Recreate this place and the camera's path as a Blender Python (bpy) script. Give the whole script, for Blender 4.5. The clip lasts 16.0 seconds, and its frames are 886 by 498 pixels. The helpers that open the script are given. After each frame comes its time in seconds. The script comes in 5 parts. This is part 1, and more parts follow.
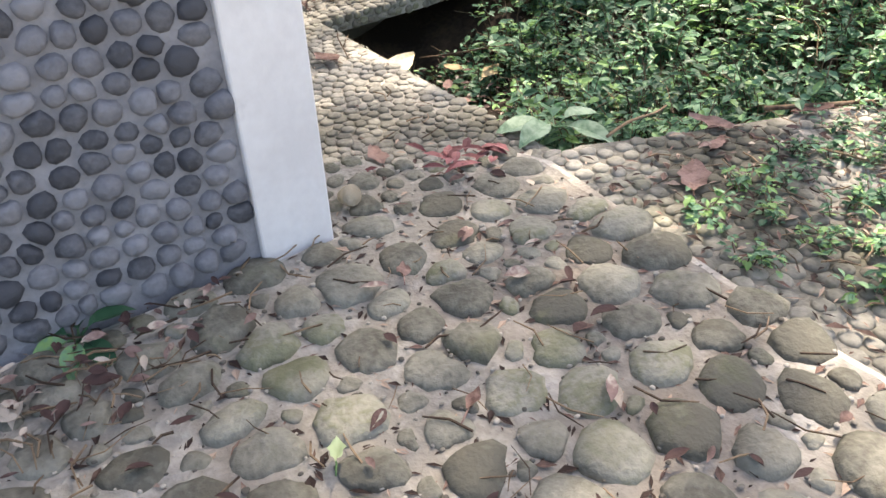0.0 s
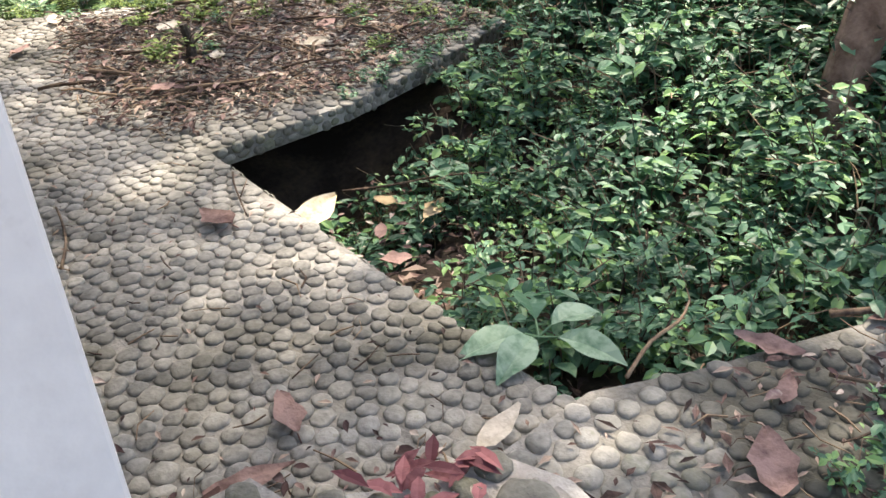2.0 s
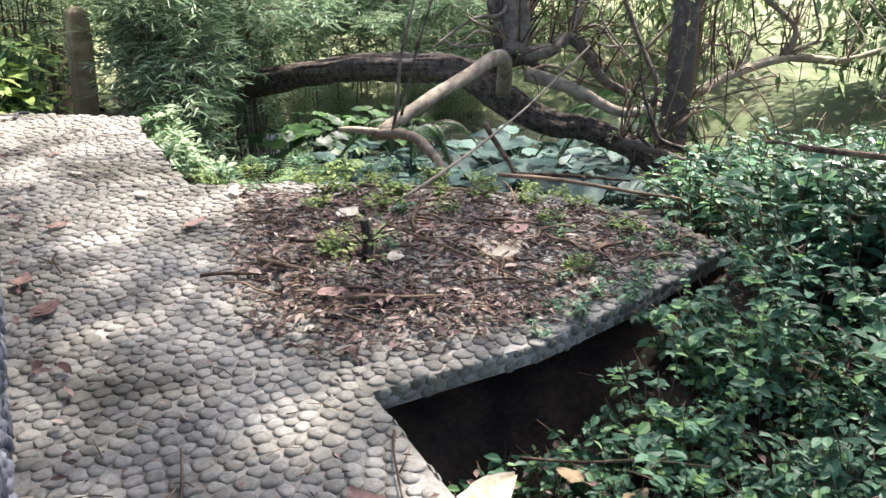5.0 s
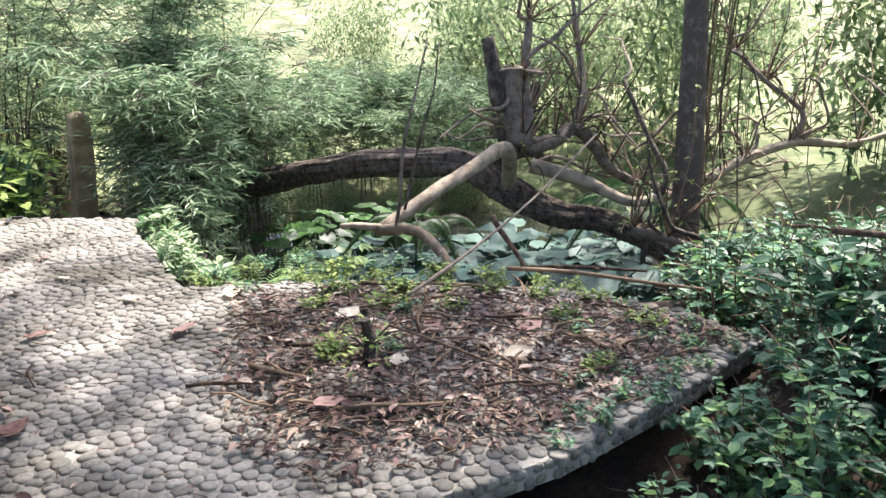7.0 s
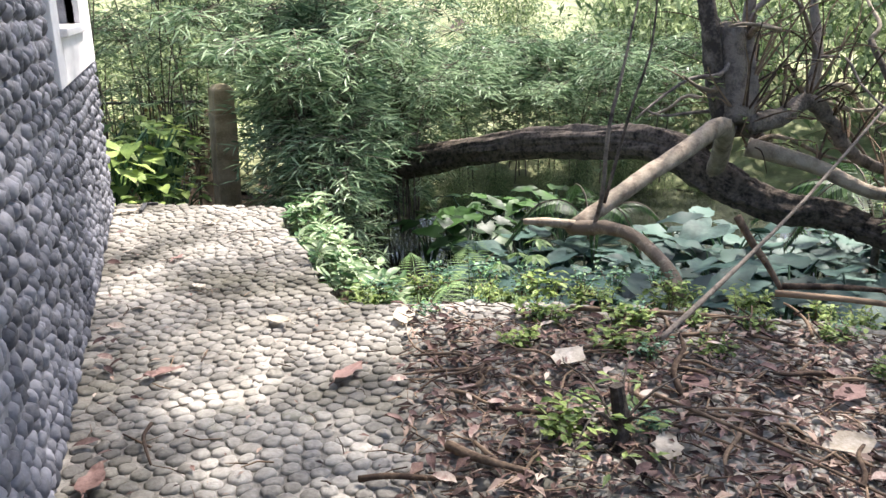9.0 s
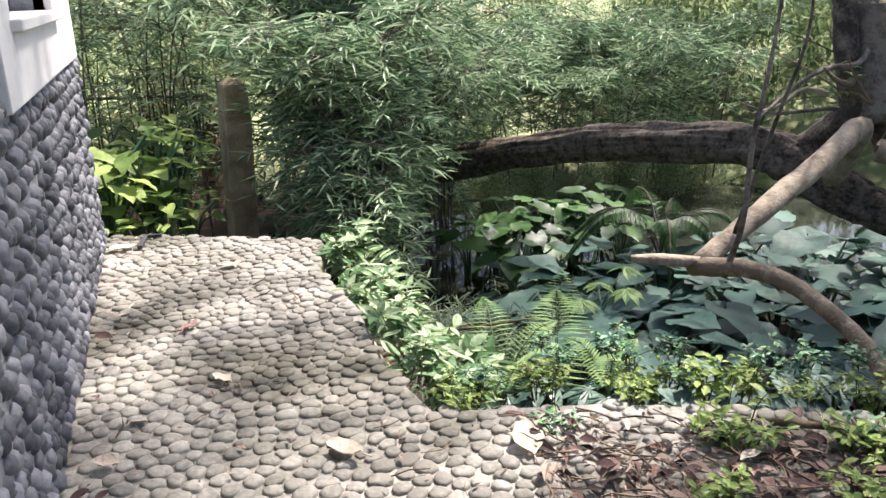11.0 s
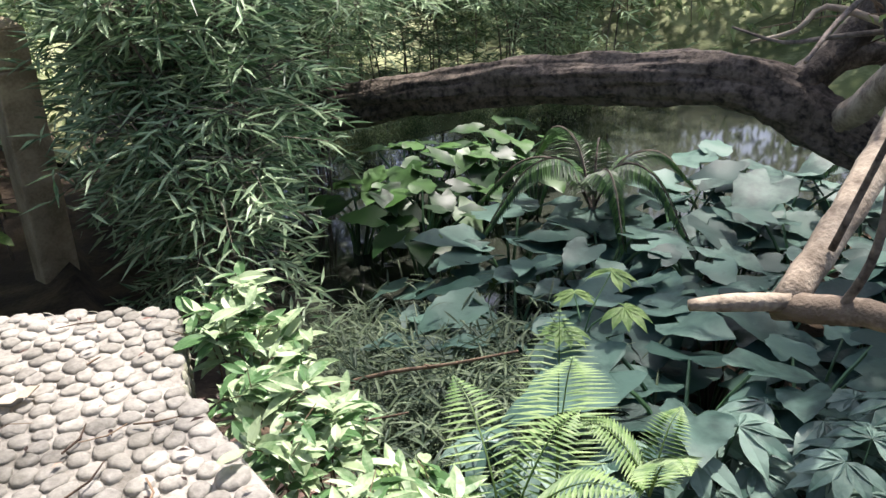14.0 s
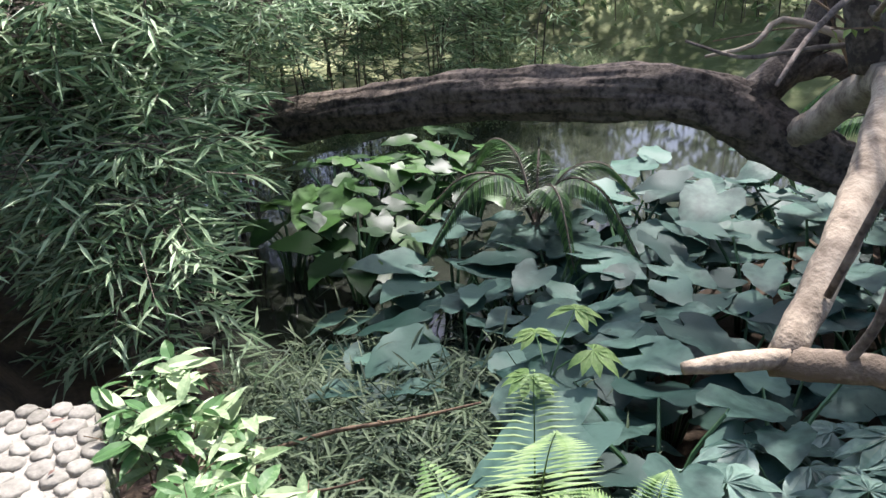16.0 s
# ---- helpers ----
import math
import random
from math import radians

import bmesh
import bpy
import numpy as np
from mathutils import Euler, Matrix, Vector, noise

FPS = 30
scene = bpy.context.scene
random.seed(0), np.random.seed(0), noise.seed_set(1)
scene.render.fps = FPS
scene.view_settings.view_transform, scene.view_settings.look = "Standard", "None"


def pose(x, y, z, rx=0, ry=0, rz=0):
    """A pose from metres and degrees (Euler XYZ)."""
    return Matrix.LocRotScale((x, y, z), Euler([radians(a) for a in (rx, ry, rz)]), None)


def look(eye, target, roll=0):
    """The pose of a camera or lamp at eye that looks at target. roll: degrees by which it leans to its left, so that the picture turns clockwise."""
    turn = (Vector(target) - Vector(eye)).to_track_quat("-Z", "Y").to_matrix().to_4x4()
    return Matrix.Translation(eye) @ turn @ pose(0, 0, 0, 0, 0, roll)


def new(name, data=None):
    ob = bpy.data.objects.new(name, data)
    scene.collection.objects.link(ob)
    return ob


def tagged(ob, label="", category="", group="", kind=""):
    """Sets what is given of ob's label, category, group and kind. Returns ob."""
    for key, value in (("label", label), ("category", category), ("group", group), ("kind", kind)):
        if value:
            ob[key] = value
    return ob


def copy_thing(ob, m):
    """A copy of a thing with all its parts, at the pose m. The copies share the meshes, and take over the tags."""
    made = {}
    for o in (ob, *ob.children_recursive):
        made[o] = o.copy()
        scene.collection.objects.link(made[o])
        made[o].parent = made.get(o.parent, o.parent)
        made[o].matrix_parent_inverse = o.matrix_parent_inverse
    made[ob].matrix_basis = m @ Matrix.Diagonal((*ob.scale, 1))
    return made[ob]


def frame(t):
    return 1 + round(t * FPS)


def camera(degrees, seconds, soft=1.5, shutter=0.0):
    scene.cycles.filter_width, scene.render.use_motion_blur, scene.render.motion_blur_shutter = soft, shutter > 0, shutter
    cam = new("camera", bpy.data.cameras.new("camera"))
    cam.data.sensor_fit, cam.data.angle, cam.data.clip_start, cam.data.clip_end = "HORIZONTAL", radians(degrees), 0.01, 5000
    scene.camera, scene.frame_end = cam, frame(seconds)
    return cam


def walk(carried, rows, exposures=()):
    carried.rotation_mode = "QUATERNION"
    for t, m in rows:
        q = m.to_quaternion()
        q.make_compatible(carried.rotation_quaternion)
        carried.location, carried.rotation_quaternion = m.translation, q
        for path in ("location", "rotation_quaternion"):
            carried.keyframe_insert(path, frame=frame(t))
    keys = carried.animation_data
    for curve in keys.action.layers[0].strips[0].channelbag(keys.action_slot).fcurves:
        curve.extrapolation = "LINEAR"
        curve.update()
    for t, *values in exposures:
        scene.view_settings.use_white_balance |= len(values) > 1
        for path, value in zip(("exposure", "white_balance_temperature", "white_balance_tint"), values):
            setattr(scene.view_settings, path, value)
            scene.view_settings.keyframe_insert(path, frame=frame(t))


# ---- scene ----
import collections

cam = camera(57.6, 16.0)

PATH = [
    (0, (-0.922, -2.030, 1.756), (-0.013, -0.662, 0.616), -2.5),
    (0.5, (-0.755, -1.765, 1.782), (0.173, -0.376, 0.681), -1.5),
    (1, (-0.564, -1.426, 1.804), (0.452, -0.083, 0.725), -2.1),
    (1.5, (-0.291, -1.134, 1.785), (0.746, 0.191, 0.704), -2.4),
    (2, (-0.156, -0.844, 1.754), (0.935, 0.441, 0.678), -0.7),
    (2.5, (-0.048, -0.583, 1.774), (1.082, 0.675, 0.706), 0.9),
    (3, (0.118, -0.343, 1.784), (1.238, 0.977, 0.784), 0.9),
    (3.5, (0.158, -0.186, 1.809), (1.265, 1.235, 0.941), 2.0),
    (4, (0.188, -0.035, 1.803), (1.272, 1.430, 0.980), 1.5),
    (4.5, (0.176, -0.012, 1.842), (1.174, 1.530, 1.060), 2.0),
    (5, (0.195, 0.061, 1.825), (1.086, 1.678, 1.073), 2.1),
    (5.2, (0.174, 0.035, 1.852), (1.050, 1.681, 1.145), 2.0),
    (7.3, (0.384, 0.515, 1.685), (1.294, 2.215, 1.154), 0.4),
    (7.5, (0.395, 0.670, 1.656), (1.290, 2.375, 1.117), 0.5),
    (8, (0.335, 0.970, 1.599), (1.195, 2.690, 1.051), -0.1),
    (8.5, (0.447, 1.372, 1.518), (1.168, 3.149, 0.952), 0.3),
    (9, (0.481, 1.810, 1.533), (1.094, 3.621, 0.946), -0.8),
    (9.5, (0.468, 2.275, 1.524), (1.068, 4.094, 0.949), -2.1),
    (9.7, (0.490, 2.440, 1.512), (1.033, 4.287, 0.970), -2.2),
    (11.8, (0.472, 3.812, 1.515), (1.140, 5.570, 0.830), -1.7),
    (12, (0.486, 3.990, 1.528), (1.168, 5.740, 0.840), -2.0),
    (12.5, (0.600, 4.367, 1.493), (1.290, 6.105, 0.783), -2.5),
    (13, (0.699, 4.656, 1.475), (1.386, 6.382, 0.736), -2.6),
    (13.5, (0.705, 5.008, 1.451), (1.474, 6.667, 0.643), -2.5),
    (14, (0.826, 5.248, 1.456), (1.731, 6.812, 0.600), -2.2),
    (14.5, (0.960, 5.400, 1.472), (1.924, 6.922, 0.604), -2.8),
    (15, (0.914, 5.542, 1.491), (1.929, 7.030, 0.620), -2.5),
    (15.5, (0.866, 5.691, 1.502), (1.898, 7.164, 0.626), -2.4),
    (16, (0.959, 5.689, 1.514), (2.016, 7.144, 0.639), -2.0),
]
walk(cam, [(t, look(eye, target, roll)) for t, eye, target, roll in PATH],
     [(0, 2.0, 7500, 14), (2, 1.68, 7000, 14), (5, 1.62, 6350, 16), (9, 1.5, 6400, 17), (12.5, 1.15, 6500, 17), (16, 1.3, 6100, 19)])

# ---------------------------------------------------------------- light
world = bpy.data.worlds.new("sky")
scene.world = world
world.use_nodes = True
SUN_EL, SUN_AZ = 60.0, 62.0
wn = world.node_tree
sky = wn.nodes.new("ShaderNodeTexSky")
sky.sky_type, sky.sun_disc = "NISHITA", False
sky.air_density, sky.dust_density = 1.0, 3.0
sky.sun_elevation, sky.sun_rotation = radians(SUN_EL), radians(SUN_AZ)
wn.links.new(sky.outputs[0], wn.nodes["Background"].inputs[0])
wn.nodes["Background"].inputs[1].default_value = 0.132
sun = new("sun", bpy.data.lights.new("sun", "SUN"))
sun.data.energy, sun.data.angle, sun.data.color = 4.9, radians(1.5), (1.0, 0.95, 0.86)
a, e = radians(SUN_AZ), radians(SUN_EL)
sun.matrix_world = look((math.sin(a) * math.cos(e) * 40, math.cos(a) * math.cos(e) * 40, math.sin(e) * 40), (0, 0, 0))

# ---------------------------------------------------------------- materials
def material(name, c1, c2, rough=0.8, scale=8.0, bump=0.3, c3=None, spec=0.3, each=0.25, translucent=0.0, fine=60.0, metal=0.0, grain=0.35, stain=None):
    """Two-scale noise between colours, a tone of its own for each piece, and stains (colour, scale, share)."""
    m = bpy.data.materials.new(name)
    m.use_nodes = True
    n, l = m.node_tree.nodes, m.node_tree.links
    b = n["Principled BSDF"]
    tc = n.new("ShaderNodeTexCoord")
    geo, obi = n.new("ShaderNodeNewGeometry"), n.new("ShaderNodeObjectInfo")
    big, small = n.new("ShaderNodeTexNoise"), n.new("ShaderNodeTexNoise")
    big.inputs["Scale"].default_value, small.inputs["Scale"].default_value = scale, fine
    big.inputs["Detail"].default_value, small.inputs["Detail"].default_value = 4, 3
    pos = n.new("ShaderNodeVectorMath")
    pos.operation = "ADD"
    l.new(tc.outputs["Object"], pos.inputs[0])
    l.new(obi.outputs["Location"], pos.inputs[1])
    for k in (big, small):
        l.new(pos.outputs[0], k.inputs["Vector"])
    ramp = n.new("ShaderNodeValToRGB")
    ramp.color_ramp.elements[0].position, ramp.color_ramp.elements[1].position = 0.33, 0.68
    ramp.color_ramp.elements[0].color, ramp.color_ramp.elements[1].color = (*c1, 1), (*c2, 1)
    if c3:
        el = ramp.color_ramp.elements.new(0.8)
        el.color = (*c3, 1)
    add = n.new("ShaderNodeMath")
    add.operation = "ADD"
    l.new(geo.outputs["Random Per Island"], add.inputs[0])
    l.new(obi.outputs["Random"], add.inputs[1])
    fr = n.new("ShaderNodeMath")
    fr.operation = "FRACT"
    l.new(add.outputs[0], fr.inputs[0])
    mixf = n.new("ShaderNodeMath")
    mixf.operation = "MULTIPLY_ADD"
    mixf.inputs[1].default_value, mixf.inputs[2].default_value = each * 1.6, -each * 0.8
    l.new(fr.outputs[0], mixf.inputs[0])
    sf = n.new("ShaderNodeMath")
    sf.operation = "MULTIPLY_ADD"
    sf.inputs[1].default_value, sf.inputs[2].default_value = grain, -grain / 2
    l.new(small.outputs["Fac"], sf.inputs[0])
    t1, t2 = n.new("ShaderNodeMath"), n.new("ShaderNodeMath")
    l.new(big.outputs["Fac"], t1.inputs[0])
    l.new(mixf.outputs[0], t1.inputs[1])
    l.new(t1.outputs[0], t2.inputs[0])
    l.new(sf.outputs[0], t2.inputs[1])
    l.new(t2.outputs[0], ramp.inputs[0])
    tint = ramp.outputs[0]
    if stain:
        colour, size, share = stain
        patch, edge, mix = n.new("ShaderNodeTexNoise"), n.new("ShaderNodeMapRange"), n.new("ShaderNodeMix")
        patch.inputs["Scale"].default_value, patch.inputs["Detail"].default_value, patch.inputs["Roughness"].default_value = size, 7, 0.65
        l.new(pos.outputs[0], patch.inputs["Vector"])
        edge.inputs["From Min"].default_value, edge.inputs["From Max"].default_value = 0.62 - 0.3 * share, 0.78 - 0.3 * share
        edge.inputs["To Max"].default_value = 0.8
        l.new(patch.outputs["Fac"], edge.inputs["Value"])
        mix.data_type = "RGBA"
        l.new(edge.outputs[0], mix.inputs["Factor"])
        l.new(tint, mix.inputs["A"])
        mix.inputs["B"].default_value = (*colour, 1)
        tint = mix.outputs["Result"]
    l.new(tint, b.inputs["Base Color"])
    b.inputs["Roughness"].default_value = rough
    b.inputs["Specular IOR Level"].default_value = spec
    b.inputs["Metallic"].default_value = metal
    if bump:
        bm_ = n.new("ShaderNodeBump")
        bm_.inputs["Strength"].default_value, bm_.inputs["Distance"].default_value = bump, 0.01
        l.new(small.outputs["Fac"], bm_.inputs["Height"])
        l.new(bm_.outputs[0], b.inputs["Normal"])
    if translucent:
        tr = n.new("ShaderNodeBsdfTranslucent")
        l.new(tint, tr.inputs["Color"])
        mx = n.new("ShaderNodeMixShader")
        mx.inputs[0].default_value = translucent
        l.new(b.outputs[0], mx.inputs[1])
        l.new(tr.outputs[0], mx.inputs[2])
        l.new(mx.outputs[0], n["Material Output"].inputs[0])
    return m


M = {
    "mortar": material("mortar", (0.15, 0.14, 0.115), (0.34, 0.32, 0.28), 0.95, 3, 0.8, fine=45, stain=((0.075, 0.07, 0.048), 0.9, 0.5)),
    "mortar_light": material("mortar_light", (0.24, 0.22, 0.19), (0.50, 0.47, 0.42), 0.95, 4, 1.0, fine=38, stain=((0.16, 0.13, 0.105), 1.1, 0.42)),
    "mortar_wall": material("mortar_wall", (0.22, 0.22, 0.235), (0.34, 0.34, 0.36), 0.9, 6, 0.6, fine=45),
    "pebble": material("pebble", (0.17, 0.16, 0.135), (0.40, 0.38, 0.33), 0.75, 1.2, 0.5, (0.28, 0.275, 0.21), each=0.13, grain=0.45, fine=45, stain=((0.065, 0.062, 0.042), 0.9, 0.56)),
    "pebble_wall": material("pebble_wall", (0.06, 0.063, 0.073), (0.225, 0.228, 0.25), 0.65, 2.5, 0.35, each=0.26, grain=0.25, fine=55),
    "stone": material("stone", (0.10, 0.095, 0.075), (0.26, 0.25, 0.205), 0.85, 3.5, 0.8, (0.18, 0.18, 0.12), each=0.28, grain=0.4, fine=45, stain=((0.12, 0.125, 0.07), 3.2, 0.28)),
    "paint": material("paint", (0.66, 0.645, 0.64), (0.78, 0.77, 0.76), 0.6, 2.2, 0.15, each=0.03, fine=25, stain=((0.42, 0.40, 0.38), 2.6, 0.05)),
    "soil": material("soil", (0.035, 0.026, 0.018), (0.12, 0.085, 0.055), 1.0, 3, 0.8, fine=30),
    "bark": material("bark", (0.045, 0.037, 0.03), (0.20, 0.168, 0.135), 0.95, 10, 1.0, fine=45, grain=0.5),
    "bark_pale": material("bark_pale", (0.16, 0.125, 0.09), (0.42, 0.35, 0.26), 0.9, 9, 0.8, fine=50),
    "bark_red": material("bark_red", (0.13, 0.075, 0.05), (0.33, 0.21, 0.15), 0.9, 7, 0.7, fine=40),
    "bark_log": material("bark_log", (0.028, 0.023, 0.019), (0.15, 0.122, 0.096), 0.95, 12, 1.0, fine=32, grain=0.8),
    "bark_grey": material("bark_grey", (0.10, 0.083, 0.068), (0.29, 0.24, 0.20), 0.95, 9, 0.9, fine=40, grain=0.5),
    "leaf_vein": material("leaf_vein", (0.09, 0.20, 0.11), (0.34, 0.47, 0.33), 0.45, 14, 0.1, each=0.25, translucent=0.25),
    "leaf_castor": material("leaf_castor", (0.05, 0.105, 0.08), (0.20, 0.30, 0.24), 0.45, 8, 0.2, each=0.35, spec=0.5, translucent=0.15, fine=22),
    "wood_cut": material("wood_cut", (0.35, 0.26, 0.16), (0.60, 0.48, 0.34), 0.9, 12, 0.5),
    "concrete": material("concrete", (0.20, 0.16, 0.10), (0.42, 0.35, 0.24), 0.95, 5, 0.5, each=0.02),
    "twig": material("twig", (0.06, 0.04, 0.028), (0.24, 0.17, 0.11), 0.95, 14, 0.5, each=0.4),
    "litter": material("litter", (0.035, 0.022, 0.018), (0.20, 0.125, 0.10), 0.9, 10, 0.3, (0.36, 0.27, 0.21), each=0.62),
    "leaf_dead": material("leaf_dead", (0.13, 0.075, 0.062), (0.34, 0.22, 0.185), 0.8, 14, 0.4, each=0.3, translucent=0.15),
    "leaf_pale": material("leaf_pale", (0.42, 0.36, 0.27), (0.66, 0.60, 0.50), 0.8, 14, 0.4, each=0.2, translucent=0.2),
    "leaf": material("leaf", (0.025, 0.075, 0.035), (0.13, 0.25, 0.12), 0.36, 3, 0, each=0.5, spec=0.5, translucent=0.22),
    "leaf_bright": material("leaf_bright", (0.08, 0.14, 0.03), (0.32, 0.42, 0.12), 0.5, 3, 0, each=0.5, translucent=0.35),
    "leaf_pit": material("leaf_pit", (0.035, 0.11, 0.055), (0.18, 0.35, 0.20), 0.46, 1.0, 0, (0.24, 0.42, 0.14), each=0.45, spec=0.45, translucent=0.33),
    "leaf_taro": material("leaf_taro", (0.017, 0.052, 0.04), (0.072, 0.14, 0.108), 0.55, 9, 0.25, each=0.45, spec=0.3, translucent=0.1, fine=22),
    "leaf_fern": material("leaf_fern", (0.08, 0.16, 0.045), (0.23, 0.34, 0.12), 0.5, 3, 0, each=0.2, translucent=0.3),
    "leaf_bamboo": material("leaf_bamboo", (0.085, 0.155, 0.075), (0.42, 0.54, 0.34), 0.42, 1.2, 0, each=0.55, translucent=0.3),
    "leaf_silver": material("leaf_silver", (0.08, 0.17, 0.06), (0.40, 0.50, 0.29), 0.4, 9, 0, each=0.45, translucent=0.25),
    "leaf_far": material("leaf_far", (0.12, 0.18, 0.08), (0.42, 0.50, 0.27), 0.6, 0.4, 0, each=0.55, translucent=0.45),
    "leaf_dry": material("leaf_dry", (0.25, 0.17, 0.08), (0.5, 0.38, 0.22), 0.8, 5, 0, each=0.4),
    "leaf_arum": material("leaf_arum", (0.014, 0.045, 0.012), (0.055, 0.13, 0.03), 0.45, 3, 0, each=0.5, spec=0.35, translucent=0.15),
    # dark tone stands in for the shade under the paving edge
    "undercut_shade": material("undercut_shade", (0.03, 0.03, 0.02), (0.12, 0.11, 0.08), 0.85, 6, 0.4, each=0.3),
    "lawn": material("lawn", (0.10, 0.125, 0.05), (0.30, 0.32, 0.17), 0.95, 1.6, 0.8, fine=14, stain=((0.07, 0.075, 0.035), 0.7, 0.5)),
    "grass": material("grass", (0.03, 0.055, 0.03), (0.12, 0.165, 0.09), 0.6, 2, 0, each=0.5, translucent=0.2),
    "iron": material("iron", (0.02, 0.02, 0.02), (0.05, 0.05, 0.05), 0.6, 20, 0.2),
    "dark": material("dark", (0.012, 0.012, 0.014), (0.03, 0.03, 0.032), 0.4, 6, 0),
    "leaf_scrap": material("leaf_scrap", (0.07, 0.04, 0.036), (0.27, 0.18, 0.155), 0.85, 9, 0.3, (0.5, 0.42, 0.34), each=0.55),
    "grit": material("grit", (0.10, 0.09, 0.075), (0.38, 0.35, 0.30), 0.95, 9, 0.4, each=0.5),
    "fungus": material("fungus", (0.55, 0.36, 0.12), (0.85, 0.78, 0.60), 0.7, 9, 0.2, each=0.1),
}
wm = bpy.data.materials.new("water")
wm.use_nodes = True
wb = wm.node_tree.nodes["Principled BSDF"]
wb.inputs["Base Color"].default_value = (0.03, 0.034, 0.026, 1)
wb.inputs["Roughness"].default_value = 0.06
wb.inputs["IOR"].default_value = 1.45
wb.inputs["Specular IOR Level"].default_value = 0.8
wno, wbu = wm.node_tree.nodes.new("ShaderNodeTexNoise"), wm.node_tree.nodes.new("ShaderNodeBump")
wno.inputs["Scale"].default_value, wbu.inputs["Strength"].default_value = 5, 0.08
wm.node_tree.links.new(wno.outputs["Fac"], wbu.inputs["Height"])
wm.node_tree.links.new(wbu.outputs[0], wb.inputs["Normal"])
M["water"] = wm

# ---------------------------------------------------------------- mesh tools
R = random.Random(7)
NR = np.random.RandomState(11)


def mesh(name, verts, faces, mat, smooth=False):
    me = bpy.data.meshes.new(name)
    me.from_pydata([tuple(map(float, v)) for v in verts], [], [tuple(map(int, f)) for f in faces])
    if smooth:
        me.polygons.foreach_set("use_smooth", [True] * len(me.polygons))
    me.materials.append(M[mat])
    me.update()
    return me


class Pile:
    """Vertices and faces of many small pieces that become one mesh."""

    def __init__(self):
        self.v, self.f, self.n = [], [], 0

    def add(self, verts, faces):
        self.v.append(np.asarray(verts, float))
        self.f.extend([tuple(i + self.n for i in f) for f in faces])
        self.n += len(verts)

    def mesh(self, name, mat, smooth=False):
        return mesh(name, np.concatenate(self.v), self.f, mat, smooth)


def prism(poly, z0, z1, bevel=0.0):
    """Verts and faces of an upright slab over a polygon, counter-clockwise."""
    n = len(poly)
    v = [(x, y, z0) for x, y in poly] + [(x, y, z1) for x, y in poly]
    f = [tuple(range(n))[::-1], tuple(range(n, 2 * n))] + [(i, (i + 1) % n, n + (i + 1) % n, n + i) for i in range(n)]
    return v, f


def box(x0, y0, z0, x1, y1, z1):
    return prism([(x0, y0), (x1, y0), (x1, y1), (x0, y1)], z0, z1)


def bevelled(ob, width, segments=2):
    b = ob.modifiers.new("bevel", "BEVEL")
    b.width, b.segments, b.limit_method = width, segments, "ANGLE"
    return ob


def inside(poly, x, y):
    hit, j = False, len(poly) - 1
    for i in range(len(poly)):
        (xi, yi), (xj, yj) = poly[i], poly[j]
        if (yi > y) != (yj > y) and x < (xj - xi) * (y - yi) / (yj - yi) + xi:
            hit = not hit
        j = i
    return hit


def edge_gap(poly, x, y):
    best = 9.0
    for i in range(len(poly)):
        (x0, y0), (x1, y1) = poly[i - 1], poly[i]
        dx, dy = x1 - x0, y1 - y0
        t = max(0, min(1, ((x - x0) * dx + (y - y0) * dy) / (dx * dx + dy * dy + 1e-9)))
        best = min(best, math.hypot(x - x0 - t * dx, y - y0 - t * dy))
    return best


def dome(seed, seg=11, flat=0.55, odd=1.0):
    """A worn pebble's upper half, unit radius, slightly irregular."""
    r = random.Random(seed)
    p1, p2, a1, a2 = r.uniform(0, 6.28), r.uniform(0, 6.28), odd * r.uniform(0.02, 0.09), odd * r.uniform(0.01, 0.06)
    wob = [1 + a1 * math.cos(2 * (2 * math.pi * i / seg) + p1) + a2 * math.cos(3 * (2 * math.pi * i / seg) + p2) for i in range(seg)]
    v = []
    for z, q in ((-0.4, 1.0), (0.45, 0.9), (0.85, 0.55)):
        v += [(q * wob[i] * math.cos(2 * math.pi * i / seg), q * wob[i] * math.sin(2 * math.pi * i / seg), z * flat) for i in range(seg)]
    v.append((0, 0, flat))
    f = [(k * seg + i, k * seg + (i + 1) % seg, (k + 1) * seg + (i + 1) % seg, (k + 1) * seg + i) for k in range(2) for i in range(seg)]
    f += [(2 * seg + i, 2 * seg + (i + 1) % seg, 3 * seg) for i in range(seg)]
    return np.array(v), f


DOMES = [dome(i) for i in range(7)]


def cover(poly, step, rows, keep=1.0, jitter=0.15, margin=0.3):
    """Jittered places in staggered rows over a polygon: x, y, half-length, half-width, turn."""
    xs, ys = [p[0] for p in poly], [p[1] for p in poly]
    out, y, k = [], min(ys), 0
    while y < max(ys):
        x = min(xs) + (0.5 * step if k % 2 else 0)
        while x < max(xs):
            s = R.uniform(0.8, 1.08)
            px, py = x + R.uniform(-jitter, jitter) * step, y + R.uniform(-jitter, jitter) * rows
            if R.random() < keep and inside(poly, px, py) and edge_gap(poly, px, py) > margin * rows:
                out.append((px, py, step * 0.50 * s, rows * 0.51 * R.uniform(0.88, 1.08), R.uniform(-0.5, 0.5)))
            x += step * R.uniform(0.9, 1.1)
        y += rows
        k += 1
    return out


